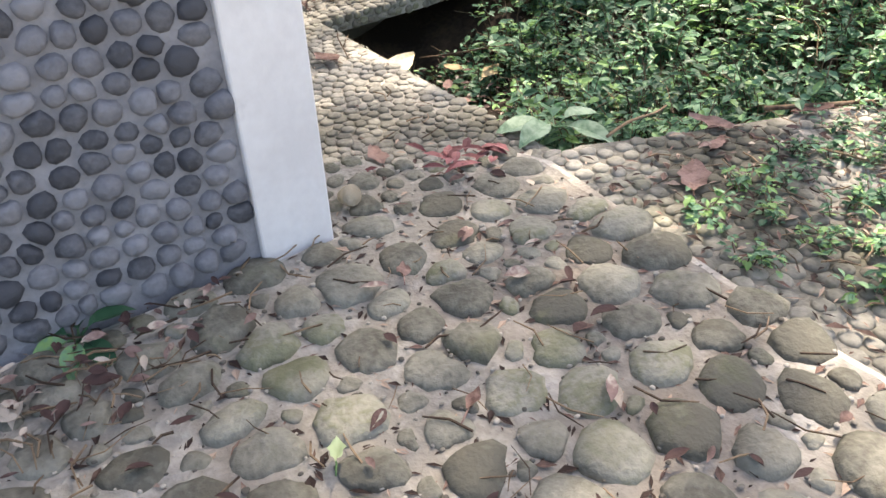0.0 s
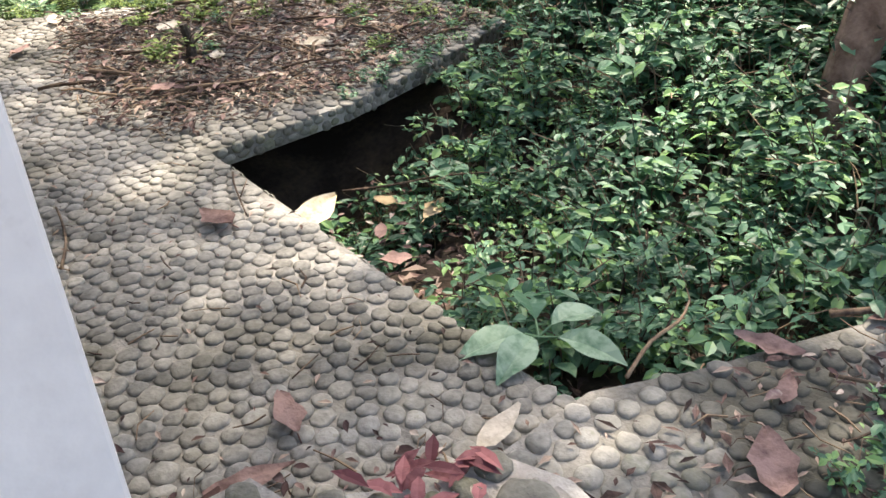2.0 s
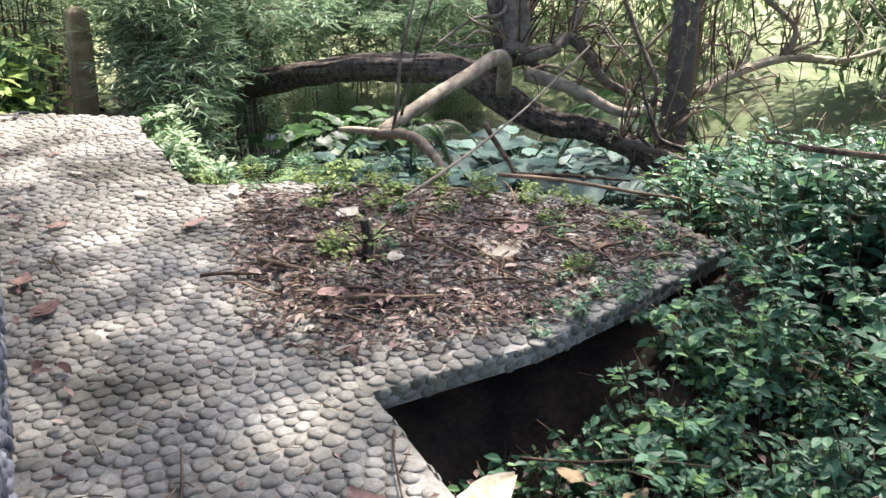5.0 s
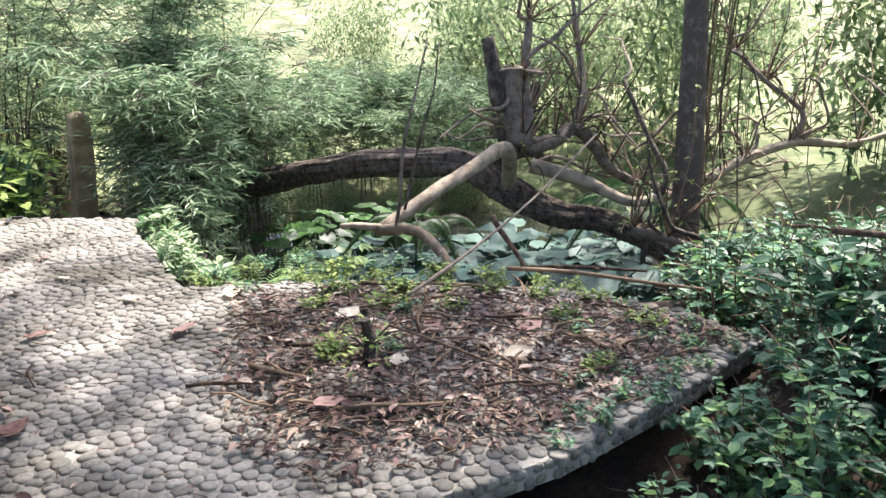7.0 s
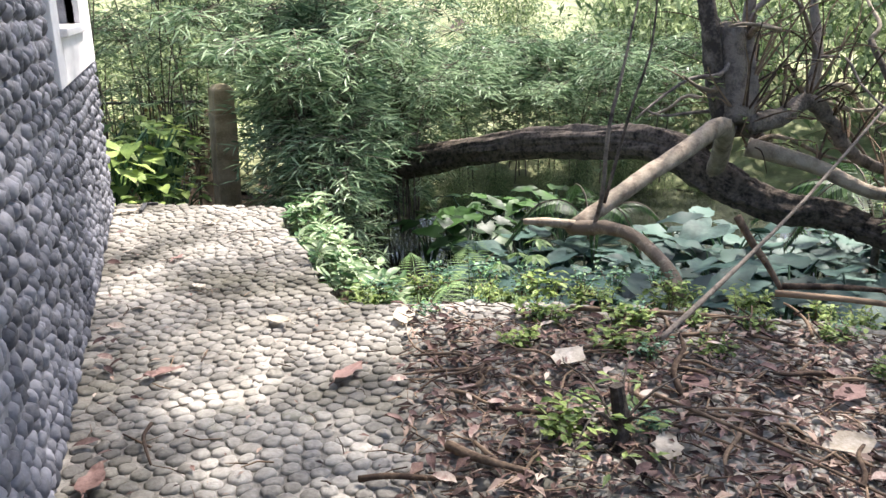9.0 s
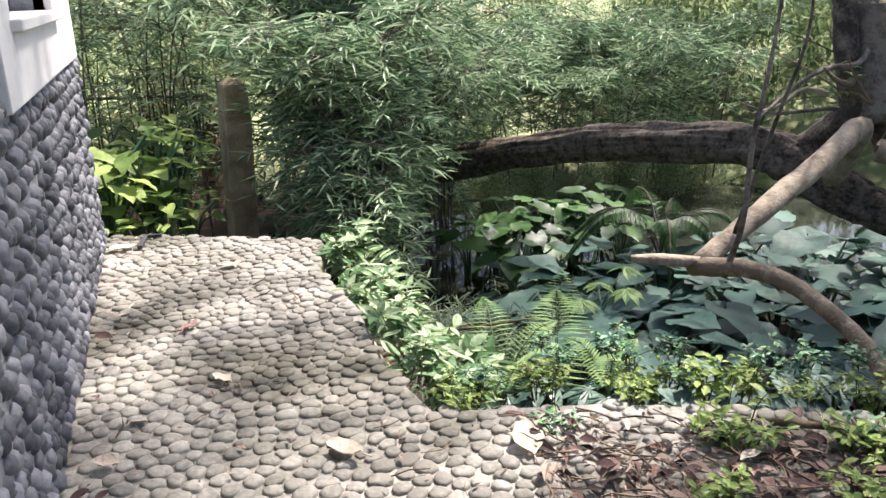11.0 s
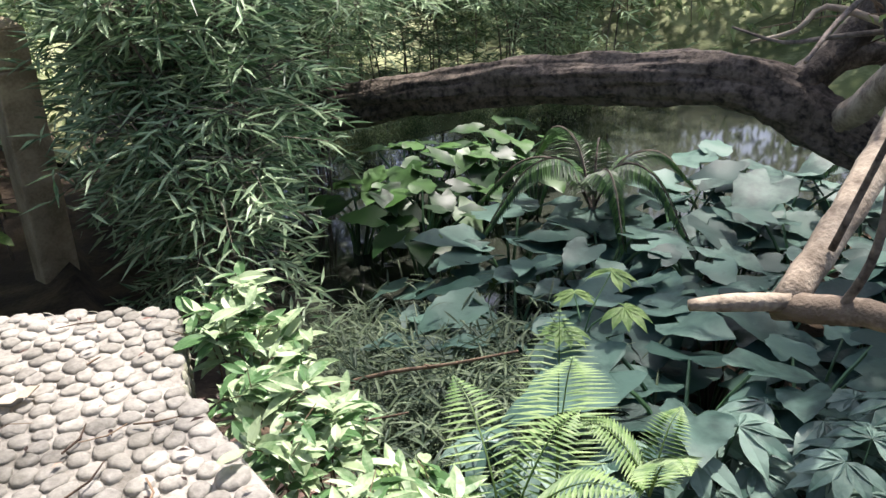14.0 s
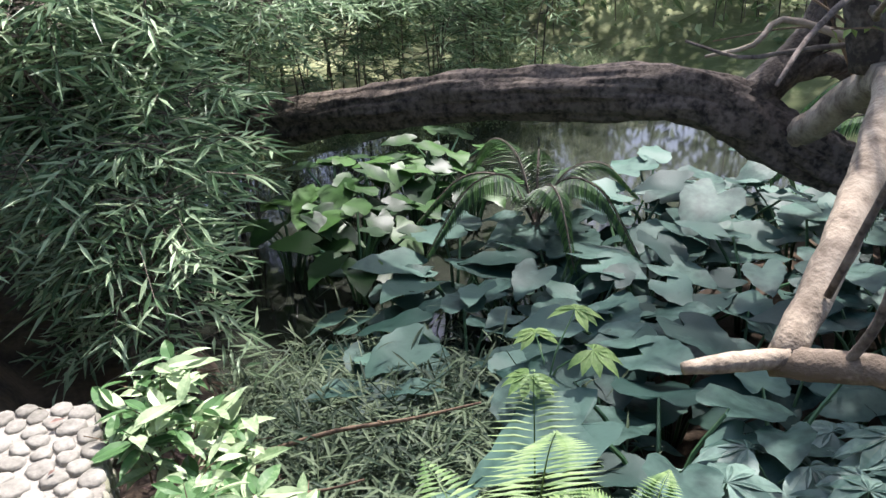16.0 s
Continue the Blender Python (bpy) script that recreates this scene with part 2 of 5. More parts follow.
def packed(places, gap, seg, reach):
    """Outline radii of stones that fill the room between their neighbours, seg round each."""
    hold = collections.defaultdict(list)
    for i, p in enumerate(places):
        hold[(int(p[0] // reach), int(p[1] // reach))].append(i)
    xy = np.array([p[:2] for p in places])
    size = np.array([math.sqrt(p[2] * p[3]) for p in places])
    th = np.arange(seg) * 2 * math.pi / seg
    out = []
    for i, (x, y, a, b, turn) in enumerate(places):
        cx, cy = int(x // reach), int(y // reach)
        near = [j for u in (-1, 0, 1) for v in (-1, 0, 1) for j in hold.get((cx + u, cy + v), ()) if j != i]
        r = 1.15 / np.sqrt((np.cos(th - turn) / a) ** 2 + (np.sin(th - turn) / b) ** 2)
        if near:
            d = xy[near] - xy[i]
            far_ = np.hypot(d[:, 0], d[:, 1])
            c = np.cos(th[None, :] - np.arctan2(d[:, 1], d[:, 0])[:, None])
            lim = (far_ * size[i] / (size[i] + size[near]) - gap / 2)[:, None] / np.maximum(c, 0.12)
            r = np.minimum(r, np.where(c > 0.12, lim, 9.0).min(axis=0))
        r = np.maximum(r, 0.3 * size[i])
        r = (np.roll(r, 1) + 2.2 * r + np.roll(r, -1)) / 4.2
        out.append(r * (1 + 0.05 * NR.randn(seg)))
    return th, out


def lay(parent, places, put, piece, mat, near, thick=0.5, gap=0.008, seg=11, reach=0.16, most=235, plump=0.0):
    """Packed stones: those that pass near() as parts of their own, the rest joined in one."""
    pile, count = Pile(), 0
    th, outlines = packed(places, gap, seg, reach)
    rings = ((-0.5, 1.0), (0.3, 0.97 - 0.05 * plump), (0.72, 0.80 - 0.08 * plump), (0.95, 0.45))
    faces = [(k * seg + i, k * seg + (i + 1) % seg, (k + 1) * seg + (i + 1) % seg, (k + 1) * seg + i) for k in range(len(rings) - 1) for i in range(seg)]
    faces += [((len(rings) - 1) * seg + i, (len(rings) - 1) * seg + (i + 1) % seg, len(rings) * seg) for i in range(seg)]
    for (x, y, a, b, turn), r in zip(places, outlines):
        h = min(a, b) * thick * R.uniform(0.7, 1.25)
        ox, oy = R.uniform(-0.15, 0.15) * a, R.uniform(-0.15, 0.15) * b
        v = []
        for z, q in rings:
            lift = 1 + 0.10 * NR.randn(seg) * (z > 0.5)
            v += [(q * r[i] * math.cos(th[i]) + ox * (1 - q), q * r[i] * math.sin(th[i]) + oy * (1 - q), z * h * lift[i]) for i in range(seg)]
        v.append((ox, oy, h))
        m = put(x, y) @ pose(0, 0, 0, R.uniform(-5, 5), R.uniform(-5, 5), 0)
        if count < most and near(x, y):
            ob = new(piece, mesh(piece, v, faces, mat, True))
            ob.parent = parent
            ob.matrix_basis = m
            count += 1
        else:
            mm = np.array(m)
            pile.add(np.array(v) @ mm[:3, :3].T + mm[:3, 3], faces)
    if pile.n:
        ob = new(piece + "_field", pile.mesh(piece + "_field", mat, True))
        ob.parent = parent
        tagged(ob, kind="stuff")


def relief(parent, poly, z, fine, depth, mat):
    """An uneven mortar skin over a polygon."""
    xs, ys = np.arange(min(p[0] for p in poly), max(p[0] for p in poly), fine), np.arange(min(p[1] for p in poly), max(p[1] for p in poly), fine)
    at, v, f = {}, [], []
    for j, y in enumerate(ys):
        for i, x in enumerate(xs):
            if inside(poly, x, y):
                at[i, j] = len(v)
                v.append((x, y, z + depth * (noise.noise((x * 9, y * 9, 1)) + 0.7 * noise.noise((x * 24, y * 24, 4)) + 0.5 * noise.noise((x * 52, y * 52, 8)))))
    for i, j in at:
        if (i + 1, j) in at and (i, j + 1) in at and (i + 1, j + 1) in at:
            f.append((at[i, j], at[i + 1, j], at[i + 1, j + 1], at[i, j + 1]))
    ob = new("mortar_bed", mesh("mortar_bed", v, f, mat, True))
    ob.parent = parent


def frame_along(d, up=Vector((0, 0, 1))):
    d = Vector(d).normalized()
    s = d.cross(up)
    s = s.normalized() if s.length > 1e-4 else Vector((1, 0, 0))
    return d, s, s.cross(d).normalized()


def leaf(pile, base, d, length, width, droop=0.2, fold=0.25, spin=0.0, sections=2):
    """One blade: pointed at both ends, folded on its midrib and arched down."""
    d, s, u = frame_along(d)
    s, u = s * math.cos(spin) + u * math.sin(spin), u * math.cos(spin) - s * math.sin(spin)
    base = Vector(base)
    if sections == 1:
        c = base + d * (length * 0.4)
        pile.add([tuple(base), tuple(c + s * (width / 2)), tuple(base + d * length - u * (droop * length)), tuple(c - s * (width / 2))], [(0, 2, 1), (0, 3, 2)])
        return
    prof = (0.95, ) if sections == 2 else ((0.85, 0.95) if sections == 3 else (0.5, 0.88, 1.0, 0.85, 0.48))
    v = [base]
    for k, w in enumerate(prof):
        t = (k + 1) / (len(prof) + 1) if sections > 2 else 0.42
        c = base + d * (length * t) - u * (droop * length * t * t)
        v += [c + s * (w * width / 2) + u * (fold * width / 2), c, c - s * (w * width / 2) + u * (fold * width / 2)]
    v.append(base + d * length - u * (droop * length))
    n, f = len(prof), []
    f += [(0, 2, 1), (0, 3, 2)]
    for k in range(n - 1):
        o = 1 + 3 * k
        f += [(o, o + 1, o + 4, o + 3), (o + 1, o + 2, o + 5, o + 4)]
    o, e_ = 1 + 3 * (n - 1), 1 + 3 * n
    f += [(o, o + 1, e_), (o + 1, o + 2, e_)]
    pile.add([tuple(p) for p in v], f)


def tube(pile, pts, radii, seg=6, rough=0.0, seed=0):
    """A tapering stem through points."""
    pts = [Vector(p) for p in pts]
    r = random.Random(seed)
    v, n = [], len(pts)
    side = None
    for i, p in enumerate(pts):
        d = (pts[min(i + 1, n - 1)] - pts[max(i - 1, 0)]).normalized()
        if side is None:
            side = d.orthogonal().normalized()
        side = (side - d * side.dot(d)).normalized()
        w = d.cross(side)
        for k in range(seg):
            q = radii[i] * (1 + 2.2 * rough * noise.noise((k * 12.6 / seg, i * 0.16, seed + 0.37)) + rough * 1.4 * noise.noise((k * 0.9, i * 0.13, seed + 9.1)))
            t = 2 * math.pi * k / seg
            v.append(tuple(p + side * (q * math.cos(t)) + w * (q * math.sin(t))))
    f = [(i * seg + k, i * seg + (k + 1) % seg, (i + 1) * seg + (k + 1) % seg, (i + 1) * seg + k) for i in range(n - 1) for k in range(seg)]
    f += [tuple(range(seg))[::-1], tuple(range((n - 1) * seg, n * seg))]
    pile.add(v, f)


def smooth_line(pts, n):
    """Catmull-Rom through points (any dimension)."""
    p = [np.array(q, float) for q in pts]
    p = [2 * p[0] - p[1]] + p + [2 * p[-1] - p[-2]]
    out = []
    for i in range(1, len(p) - 2):
        for k in range(n):
            t = k / n
            out.append(0.5 * (2 * p[i] + (p[i + 1] - p[i - 1]) * t + (2 * p[i - 1] - 5 * p[i] + 4 * p[i + 1] - p[i + 2]) * t * t + (3 * p[i] - p[i - 1] - 3 * p[i + 1] + p[i + 2]) * t ** 3))
    return out + [p[-2]]


def thing(name, parts, label, category, group="", kind="", at=None):
    """An Empty with its meshes as parts; parts is a list of (name, mesh)."""
    root = new(name)
    for n, me in parts:
        ob = new(n, me)
        ob.parent = root
    if at is not None:
        root.matrix_basis = at
    return tagged(root, label, category, group, kind)

# ---------------------------------------------------------------- ground, water, paving
PATHWAY = [(0, 0.30), (0.36, 0.42), (1.0, 0.2), (1.34, 0.26), (1.34, 2.72), (2.25, 2.78), (3.03, 2.98), (4.02, 3.3), (4.0, 3.88), (3.55, 4.62), (2.7, 5.2), (1.9, 5.6),
           (1.27, 5.78), (1.20, 6.2), (1.24, 6.9), (1.17, 7.5), (1.29, 8.04), (0.72, 8.36), (0.25, 8.6), (0, 8.66)]
UPPER = [(-6, -6), (0.95, -6), (0.80, -1.25), (0.84, -0.7), (0.90, -0.05), (0.82, 0.14), (0.64, 0.15), (0.5, 0.25), (0.38, 0.3), (0.34, 0.45), (0.02, 0.48), (0.02, 0.0), (-6, 0.0)]
RAMP = [(0.95, -6), (5, -6), (5, -1.3), (3.4, -0.55), (2.13, -0.08), (1.65, 0.1), (1.34, 0.25), (0.86, 0.25), (0.90, -0.05), (0.84, -0.7), (0.80, -1.25)]
UP_Z = 0.31


def step(a, b, x):
    t = max(0.0, min(1.0, (x - a) / (b - a)))
    return t * t * (3 - 2 * t)


def land(x, y):
    """Height of the ground."""
    pit = -0.48 + 0.55 * step(2.2, 4.6, x) + 0.25 * step(1.4, -0.6, y)
    bank = -0.35 - 1.45 * step(5.2, 8.6, y + 0.25 * x - 0.5) if x > 1.2 else -0.9 - 0.4 * step(9, 13, y)
    if 1.0 < x < 1.6:
        bank = -0.9 - 0.9 * step(1.0, 1.6, x) * step(7, 9.5, y)
    pit -= 0.35 * step(1.7, 2.3, y) * step(3.0, 2.0, x)
    z = pit + (bank - pit) * step(2.6, 4.2, y)
    if y > 9.5:
        z = max(z, -2.15) if x > 1.2 else z
    if x > 1.2:
        z -= 0.4 * step(9.0, 10.5, y) * step(1.2, 2.2, x)
    z += 0.95 * step(13.2, 16.5, y) + 5.0 * step(24, 70, y)
    if 1.2 < x < 3.0 and y > 8:
        z = max(z, -1.25 - 0.75 * step(1.9, 2.8, x))
    if x > 8:
        z += 1.2 * step(8, 14, x)
    if y < -0.2:
        z = min(z, -0.05)
    if x < 0.3 and y < 8.6:
        z = -0.6
    return z + 0.05 * noise.noise((x * 1.3, y * 1.3, 0)) + 0.02 * noise.noise((x * 5, y * 5, 3))


def far_axis(lo, hi, fine, reach):
    out = list(np.arange(lo, hi, fine))
    k, s = hi, fine
    while k < reach:
        out.append(k)
        s *= 1.35
        k += s
    k, s = lo, fine
    while k > -reach:
        s *= 1.35
        k -= s
        out.insert(0, k)
    return out


gx, gy = far_axis(-4, 10, 0.16, 600), far_axis(-4, 17, 0.16, 600)
gv = [(x, y, land(x, y)) for y in gy for x in gx]
gf = [(j * len(gx) + i, j * len(gx) + i + 1, (j + 1) * len(gx) + i + 1, (j + 1) * len(gx) + i) for j in range(len(gy) - 1) for i in range(len(gx) - 1)]
tagged(new("ground", mesh("ground", gv, gf, "soil", True)), "dark brown leaf-strewn soil sloping down to a pond", "ground", kind="structure")
WATER_Z = -1.82
wv, wf = prism([(2.2, 9.4), (9, 8.4), (14, 10), (15, 15), (3.2, 16), (2.5, 12.6)], WATER_Z - 0.02, WATER_Z)
tagged(new("water", mesh("water", wv, wf, "water")), "still dark pond water mirroring the bright sky", "water", kind="structure")
lx, ly = np.arange(-60, 90, 1.5), np.arange(14.2, 75, 0.9)
lv = [(x, y, land(x, y) + 0.06) for y in ly for x in lx]
lf = [(j * len(lx) + i, j * len(lx) + i + 1, (j + 1) * len(lx) + i + 1, (j + 1) * len(lx) + i) for j in range(len(ly) - 1) for i in range(len(lx) - 1)]
rx, ry = np.arange(9.0, 42, 0.6), np.arange(1.0, 14.4, 0.6)
k0 = len(lv)
lv += [(x, y, land(x, y) + 0.05) for y in ry for x in rx]
lf += [(k0 + j * len(rx) + i, k0 + j * len(rx) + i + 1, k0 + (j + 1) * len(rx) + i + 1, k0 + (j + 1) * len(rx) + i) for j in range(len(ry) - 1) for i in range(len(rx) - 1)]
tagged(new("lawn", mesh("lawn", lv, lf, "lawn", True)), "sunlit grassy slope beyond the pond", "lawn", kind="structure")

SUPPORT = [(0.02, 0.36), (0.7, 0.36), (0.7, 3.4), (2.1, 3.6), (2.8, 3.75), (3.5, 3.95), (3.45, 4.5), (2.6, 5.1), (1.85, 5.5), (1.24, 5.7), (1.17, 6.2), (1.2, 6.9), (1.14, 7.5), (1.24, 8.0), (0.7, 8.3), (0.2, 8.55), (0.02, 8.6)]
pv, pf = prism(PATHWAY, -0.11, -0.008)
# the bank's face gets the undercut's deep shade as its colour
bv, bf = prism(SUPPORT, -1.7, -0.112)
tagged(new("wall_foundation", mesh("wall_foundation", bv, bf, "undercut_shade")), "earth bank set back under the paving edge, coloured dark for shade", "foundation", kind="structure")
pathway = tagged(new("pavement_1", mesh("pavement_1", pv, pf, "mortar")), "pebble-studded mortar terrace and path, partly mossy", "pavement", kind="structure")
uv_, uf_ = prism(UPPER, -0.6, UP_Z - 0.02)
upper = tagged(new("pavement_2", mesh("pavement_2", uv_, uf_, "mortar_light")), "raised path of large river cobbles in pale mortar", "pavement", kind="structure")
rv, rf = prism(RAMP, -0.7, 0.09)
ramp_ = tagged(new("pavement_3", mesh("pavement_3", rv, rf, "mortar")), "low pebble apron overgrown with creeper", "pavement", kind="structure")


# ---------------------------------------------------------------- building
WALL_H = 3.0
wy0, wy1, wz0, wz1 = 6.27, 7.50, 1.42, 2.50
side = Pile()
for b in (box(-0.22, 0.22, -0.6, 0, wy0, WALL_H), box(-0.22, wy1, -0.6, 0, 8.52, WALL_H), box(-0.22, wy0, -0.6, 0, wy1, wz0), box(-0.22, wy0, wz1, 0, wy1, WALL_H)):
    side.add(*b)
wall_side = tagged(new("wall_side", side.mesh("wall_side", "mortar_wall")), "grey rendered wall faced with grey river pebbles", "wall", kind="structure")
fr_ = Pile()
fr_.add(*box(-6, 0.02, -0.3, -0.24, 0.24, WALL_H))
wall_front = tagged(new("wall_front", fr_.mesh("wall_front", "mortar_wall")), "grey rendered wall faced with dark oval river pebbles", "wall", kind="structure")
bk_ = Pile()
for b in (box(-6.2, 0.02, -0.6, -6, 8.52, WALL_H), box(-6, 8.3, -0.6, -0.22, 8.5, WALL_H)):
    bk_.add(*b)
tagged(new("wall_back", bk_.mesh("wall_back", "mortar_wall")), "plain grey rendered wall of the building", "wall", kind="structure")
rf_ = Pile()
rf_.add(*box(-6.2, -0.1, WALL_H, 0.1, 8.65, WALL_H + 0.15))
tagged(new("ceiling", rf_.mesh("ceiling", "paint")), "flat white concrete roof slab of the building", "roof", kind="structure")
pl_ = Pile()
pl_.add(*box(-0.245, -0.005, UP_Z - 0.1, 0.0, 0.225, WALL_H))
pillar = bevelled(tagged(new("pillar", pl_.mesh("pillar", "paint")), "square white painted corner pillar with scuffed base", "pillar", kind="structure"), 0.008)
wn_ = Pile()
for b in (box(-0.05, 5.98, 1.16, 0.035, wy0, 2.72), box(-0.05, wy1, 1.16, 0.035, 8.30, 2.72), box(-0.05, wy0, 1.16, 0.035, wy1, wz0), box(-0.05, wy0, wz1, 0.035, wy1, 2.72)):
    wn_.add(*b)
window = new("window_1")
tagged(window, "white rendered window surround with dark recessed opening", "window", kind="structure")
for nm, me in (("surround", wn_.mesh("surround", "paint")), ("sill", None), ("shade_board", None)):
    if nm == "sill":
        p = Pile()
        p.add(*box(-0.2, wy0 - 0.04, wz0 - 0.03, 0.07, wy1 + 0.04, wz0 + 0.012))
        me = p.mesh("sill", "paint")
    # near-black sheet added in the opening, for the unlit room behind
    if nm == "shade_board":
        p = Pile()
        p.add(*box(-0.16, wy0, wz0 + 0.012, -0.14, wy1, wz1))
        me = p.mesh("shade_board", "dark")
    ob = bevelled(new(nm, me), 0.006)
    ob.parent = window


# ---------------------------------------------------------------- leafy plants
def shrub_meshes(seed, height, spread, leaves, size, mat, stem="twig", up=0.5, shape=0.55, sections=3):
    """A creeping or bushy plant: thin stems with pairs of pointed leaves."""
    r = random.Random(seed)
    lp, sp = Pile(), Pile()
    stems = max(5, leaves // 14)
    for s in range(stems):
        a, reach = r.uniform(0, 2 * math.pi), spread * math.sqrt(r.random())
        top = Vector((math.cos(a) * reach, math.sin(a) * reach, height * r.uniform(0.45, 1.05) * (1 - 0.35 * reach / spread)))
        mid = top * 0.5 + Vector((r.uniform(-0.05, 0.05), r.uniform(-0.05, 0.05), 0.12 * height))
        line = smooth_line([(top.x * 0.3, top.y * 0.3, -0.05), mid, top], 2)
        tube(sp, line, [0.004 - 0.0005 * i for i in range(len(line))], 3)
        for k in range(leaves // stems):
            t = 0.25 + 0.75 * (k + r.random()) / (leaves // stems)
            q = line[min(int(t * (len(line) - 1)), len(line) - 1)]
            b = r.uniform(0, 2 * math.pi)
            d = Vector((math.cos(b), math.sin(b), r.uniform(-0.25, up)))
            L = size * r.uniform(0.55, 1.25)
            leaf(lp, (q[0] + r.uniform(-0.03, 0.03), q[1] + r.uniform(-0.03, 0.03), q[2] + r.uniform(-0.02, 0.03)), d, L, L * shape * r.uniform(0.8, 1.1), r.uniform(0, 0.4), 0.3, r.uniform(-0.5, 0.5), sections)
    return [("stem", sp.mesh("stem", stem)), ("foliage", lp.mesh("foliage", mat))]


def scatter(kinds, spots, group):
    for i, (x, y, z, s, turn) in enumerate(spots):
        o = copy_thing(kinds[i % len(kinds)], pose(x, y, z, R.uniform(-8, 8), R.uniform(-8, 8), turn) @ Matrix.Scale(s, 4))
        o.matrix_basis = pose(x, y, z, R.uniform(-8, 8), R.uniform(-8, 8), turn) @ Matrix.Scale(s, 4)
        tagged(o, group=group)


def drop(ob):
    for o in (*ob.children_recursive, ob):
        bpy.data.objects.remove(o)


PIT = [(1.40, 0.36), (1.7, 0.16), (2.2, 0.0), (3.4, -0.45), (6.0, -1.2), (7.5, 1.0), (7.5, 5.5), (5.4, 5.2), (4.15, 3.9), (4.15, 3.25), (3.1, 2.85), (2.3, 2.62), (1.42, 2.6)]
low = [thing("creeper", shrub_meshes(20 + i, 0.42, 0.36, 230, (0.05, 0.065, 0.048, 0.07)[i], "leaf_pit", up=0.35), "green creeping weed with small pointed leaves, rooted in the soil", "plant") for i in range(4)]
spots = []
for x, y, *_ in cover(PIT, 0.30, 0.28):
    if (x < 1.7 and 2.0 < y < 2.75) or (x < 2.3 and 1.3 < y < 1.95 and R.random() < 0.7) or (x < 2.4 and y > 1.9 and R.random() < 0.12):
        continue
    if x < 1.75 and y < 1.6 and R.random() < 0.45:
        continue
    spots.append((x, y, land(x, y), R.uniform(0.85, 1.35) * (1 + 0.45 * step(2.6, 5.0, x)), R.uniform(0, 360)))
scatter(low, spots, "creeping weeds in the sunken bed")
tall = [thing("shrub", shrub_meshes(40 + i, 1.15, 0.6, 420, 0.10, "leaf", up=0.3), "dense dark green shrub with small oval leaves", "shrub") for i in range(3)]
spots = [(x, y, land(x, y) - 0.05, R.uniform(0.75, 1.15), R.uniform(0, 360)) for x, y, *_ in cover([(3.9, -0.6), (7, -1), (8, 3), (7.5, 6.0), (5.2, 5.2), (4.4, 4.0), (4.3, 3.0), (3.9, 1.2)], 0.6, 0.6)]
scatter(tall, spots, "shrubs beyond the sunken bed")
edge_ = [thing("creeper", shrub_meshes(60 + i, 0.16, 0.22, 90, 0.05, "leaf_pit"), "low dark creeper trailing over the pebbles", "plant") for i in range(2)]
bright_ = [thing("groundcover", shrub_meshes(80 + i, 0.2, 0.26, 130, 0.06, "leaf_bright", up=0.6), "sunlit yellow-green ground cover on the terrace edge", "plant") for i in range(2)]
scatter(bright_, [(x, y, z, R.uniform(0.5, 0.9), R.uniform(0, 360)) for x, y, z in ((1.4, 5.85, -0.05), (1.7, 5.75, 0), (2.0, 5.6, 0), (2.3, 5.5, 0), (2.6, 5.35, 0), (2.9, 5.15, 0), (3.2, 5.0, 0), (3.5, 4.8, -0.05), (2.2, 5.85, -0.15), (2.6, 5.7, -0.15), (3.0, 5.45, -0.15), (3.4, 5.2, -0.15), (3.8, 4.8, -0.15), (2.8, 4.9, 0), (3.3, 4.5, 0), (1.9, 4.95, 0), (2.3, 4.75, 0), (1.75, 4.15, 0), (2.15, 5.2, 0), (2.5, 5.0, 0), (3.05, 4.7, 0), (3.55, 4.25, 0), (2.7, 4.55, 0), (3.2, 4.05, 0), (3.6, 3.75, 0), (2.9, 3.35, 0))], "ground cover behind the terrace")
spots = [(x, y, 0.09, R.uniform(0.6, 1.0), R.uniform(0, 360)) for x, y in ((1.3, -0.5), (1.5, -0.62), (1.75, -0.5), (1.95, -0.35), (1.6, -0.95), (1.9, -0.8), (2.2, -0.6), (2.5, -0.5), (2.2, -1.1), (1.35, -1.1), (2.7, -0.8), (2.9, -0.5), (1.45, -0.85), (1.75, -0.75), (2.05, -0.55), (2.3, -0.35), (2.45, -0.9), (1.2, -0.75), (2.05, -1.2), (1.75, -1.2), (2.6, -0.3), (1.55, -0.45))]
spots += [(x + R.uniform(-0.1, 0.1), y, 0.0, R.uniform(0.5, 0.8), R.uniform(0, 360)) for x, y in ((2.2, 5.25), (2.6, 5.0), (3.0, 4.8), (3.4, 4.5), (3.7, 4.1), (3.8, 3.6), (1.7, 5.5), (2.5, 4.6), (3.0, 3.3), (3.4, 3.4), (2.4, 3.0), (2.15, 4.1), (3.2, 3.2), (3.6, 3.35), (3.8, 3.45), (2.8, 3.05), (3.1, 3.9), (3.5, 3.9), (2.3, 2.85), (2.55, 2.9), (2.9, 3.0), (3.15, 3.08), (3.45, 3.18), (3.7, 3.25), (3.95, 3.35), (2.7, 3.3), (3.3, 3.55), (2.95, 3.5), (3.9, 3.7), (1.6, 5.85), (1.8, 5.95), (2.05, 5.8), (2.3, 5.65), (2.55, 5.6), (2.15, 6.0), (1.9, 6.15), (2.45, 5.85), (2.75, 5.6), (3.0, 5.5))]
scatter(edge_, spots, "creepers on the paving")
for o in (*low, *tall, *edge_, *bright_):
    drop(o)


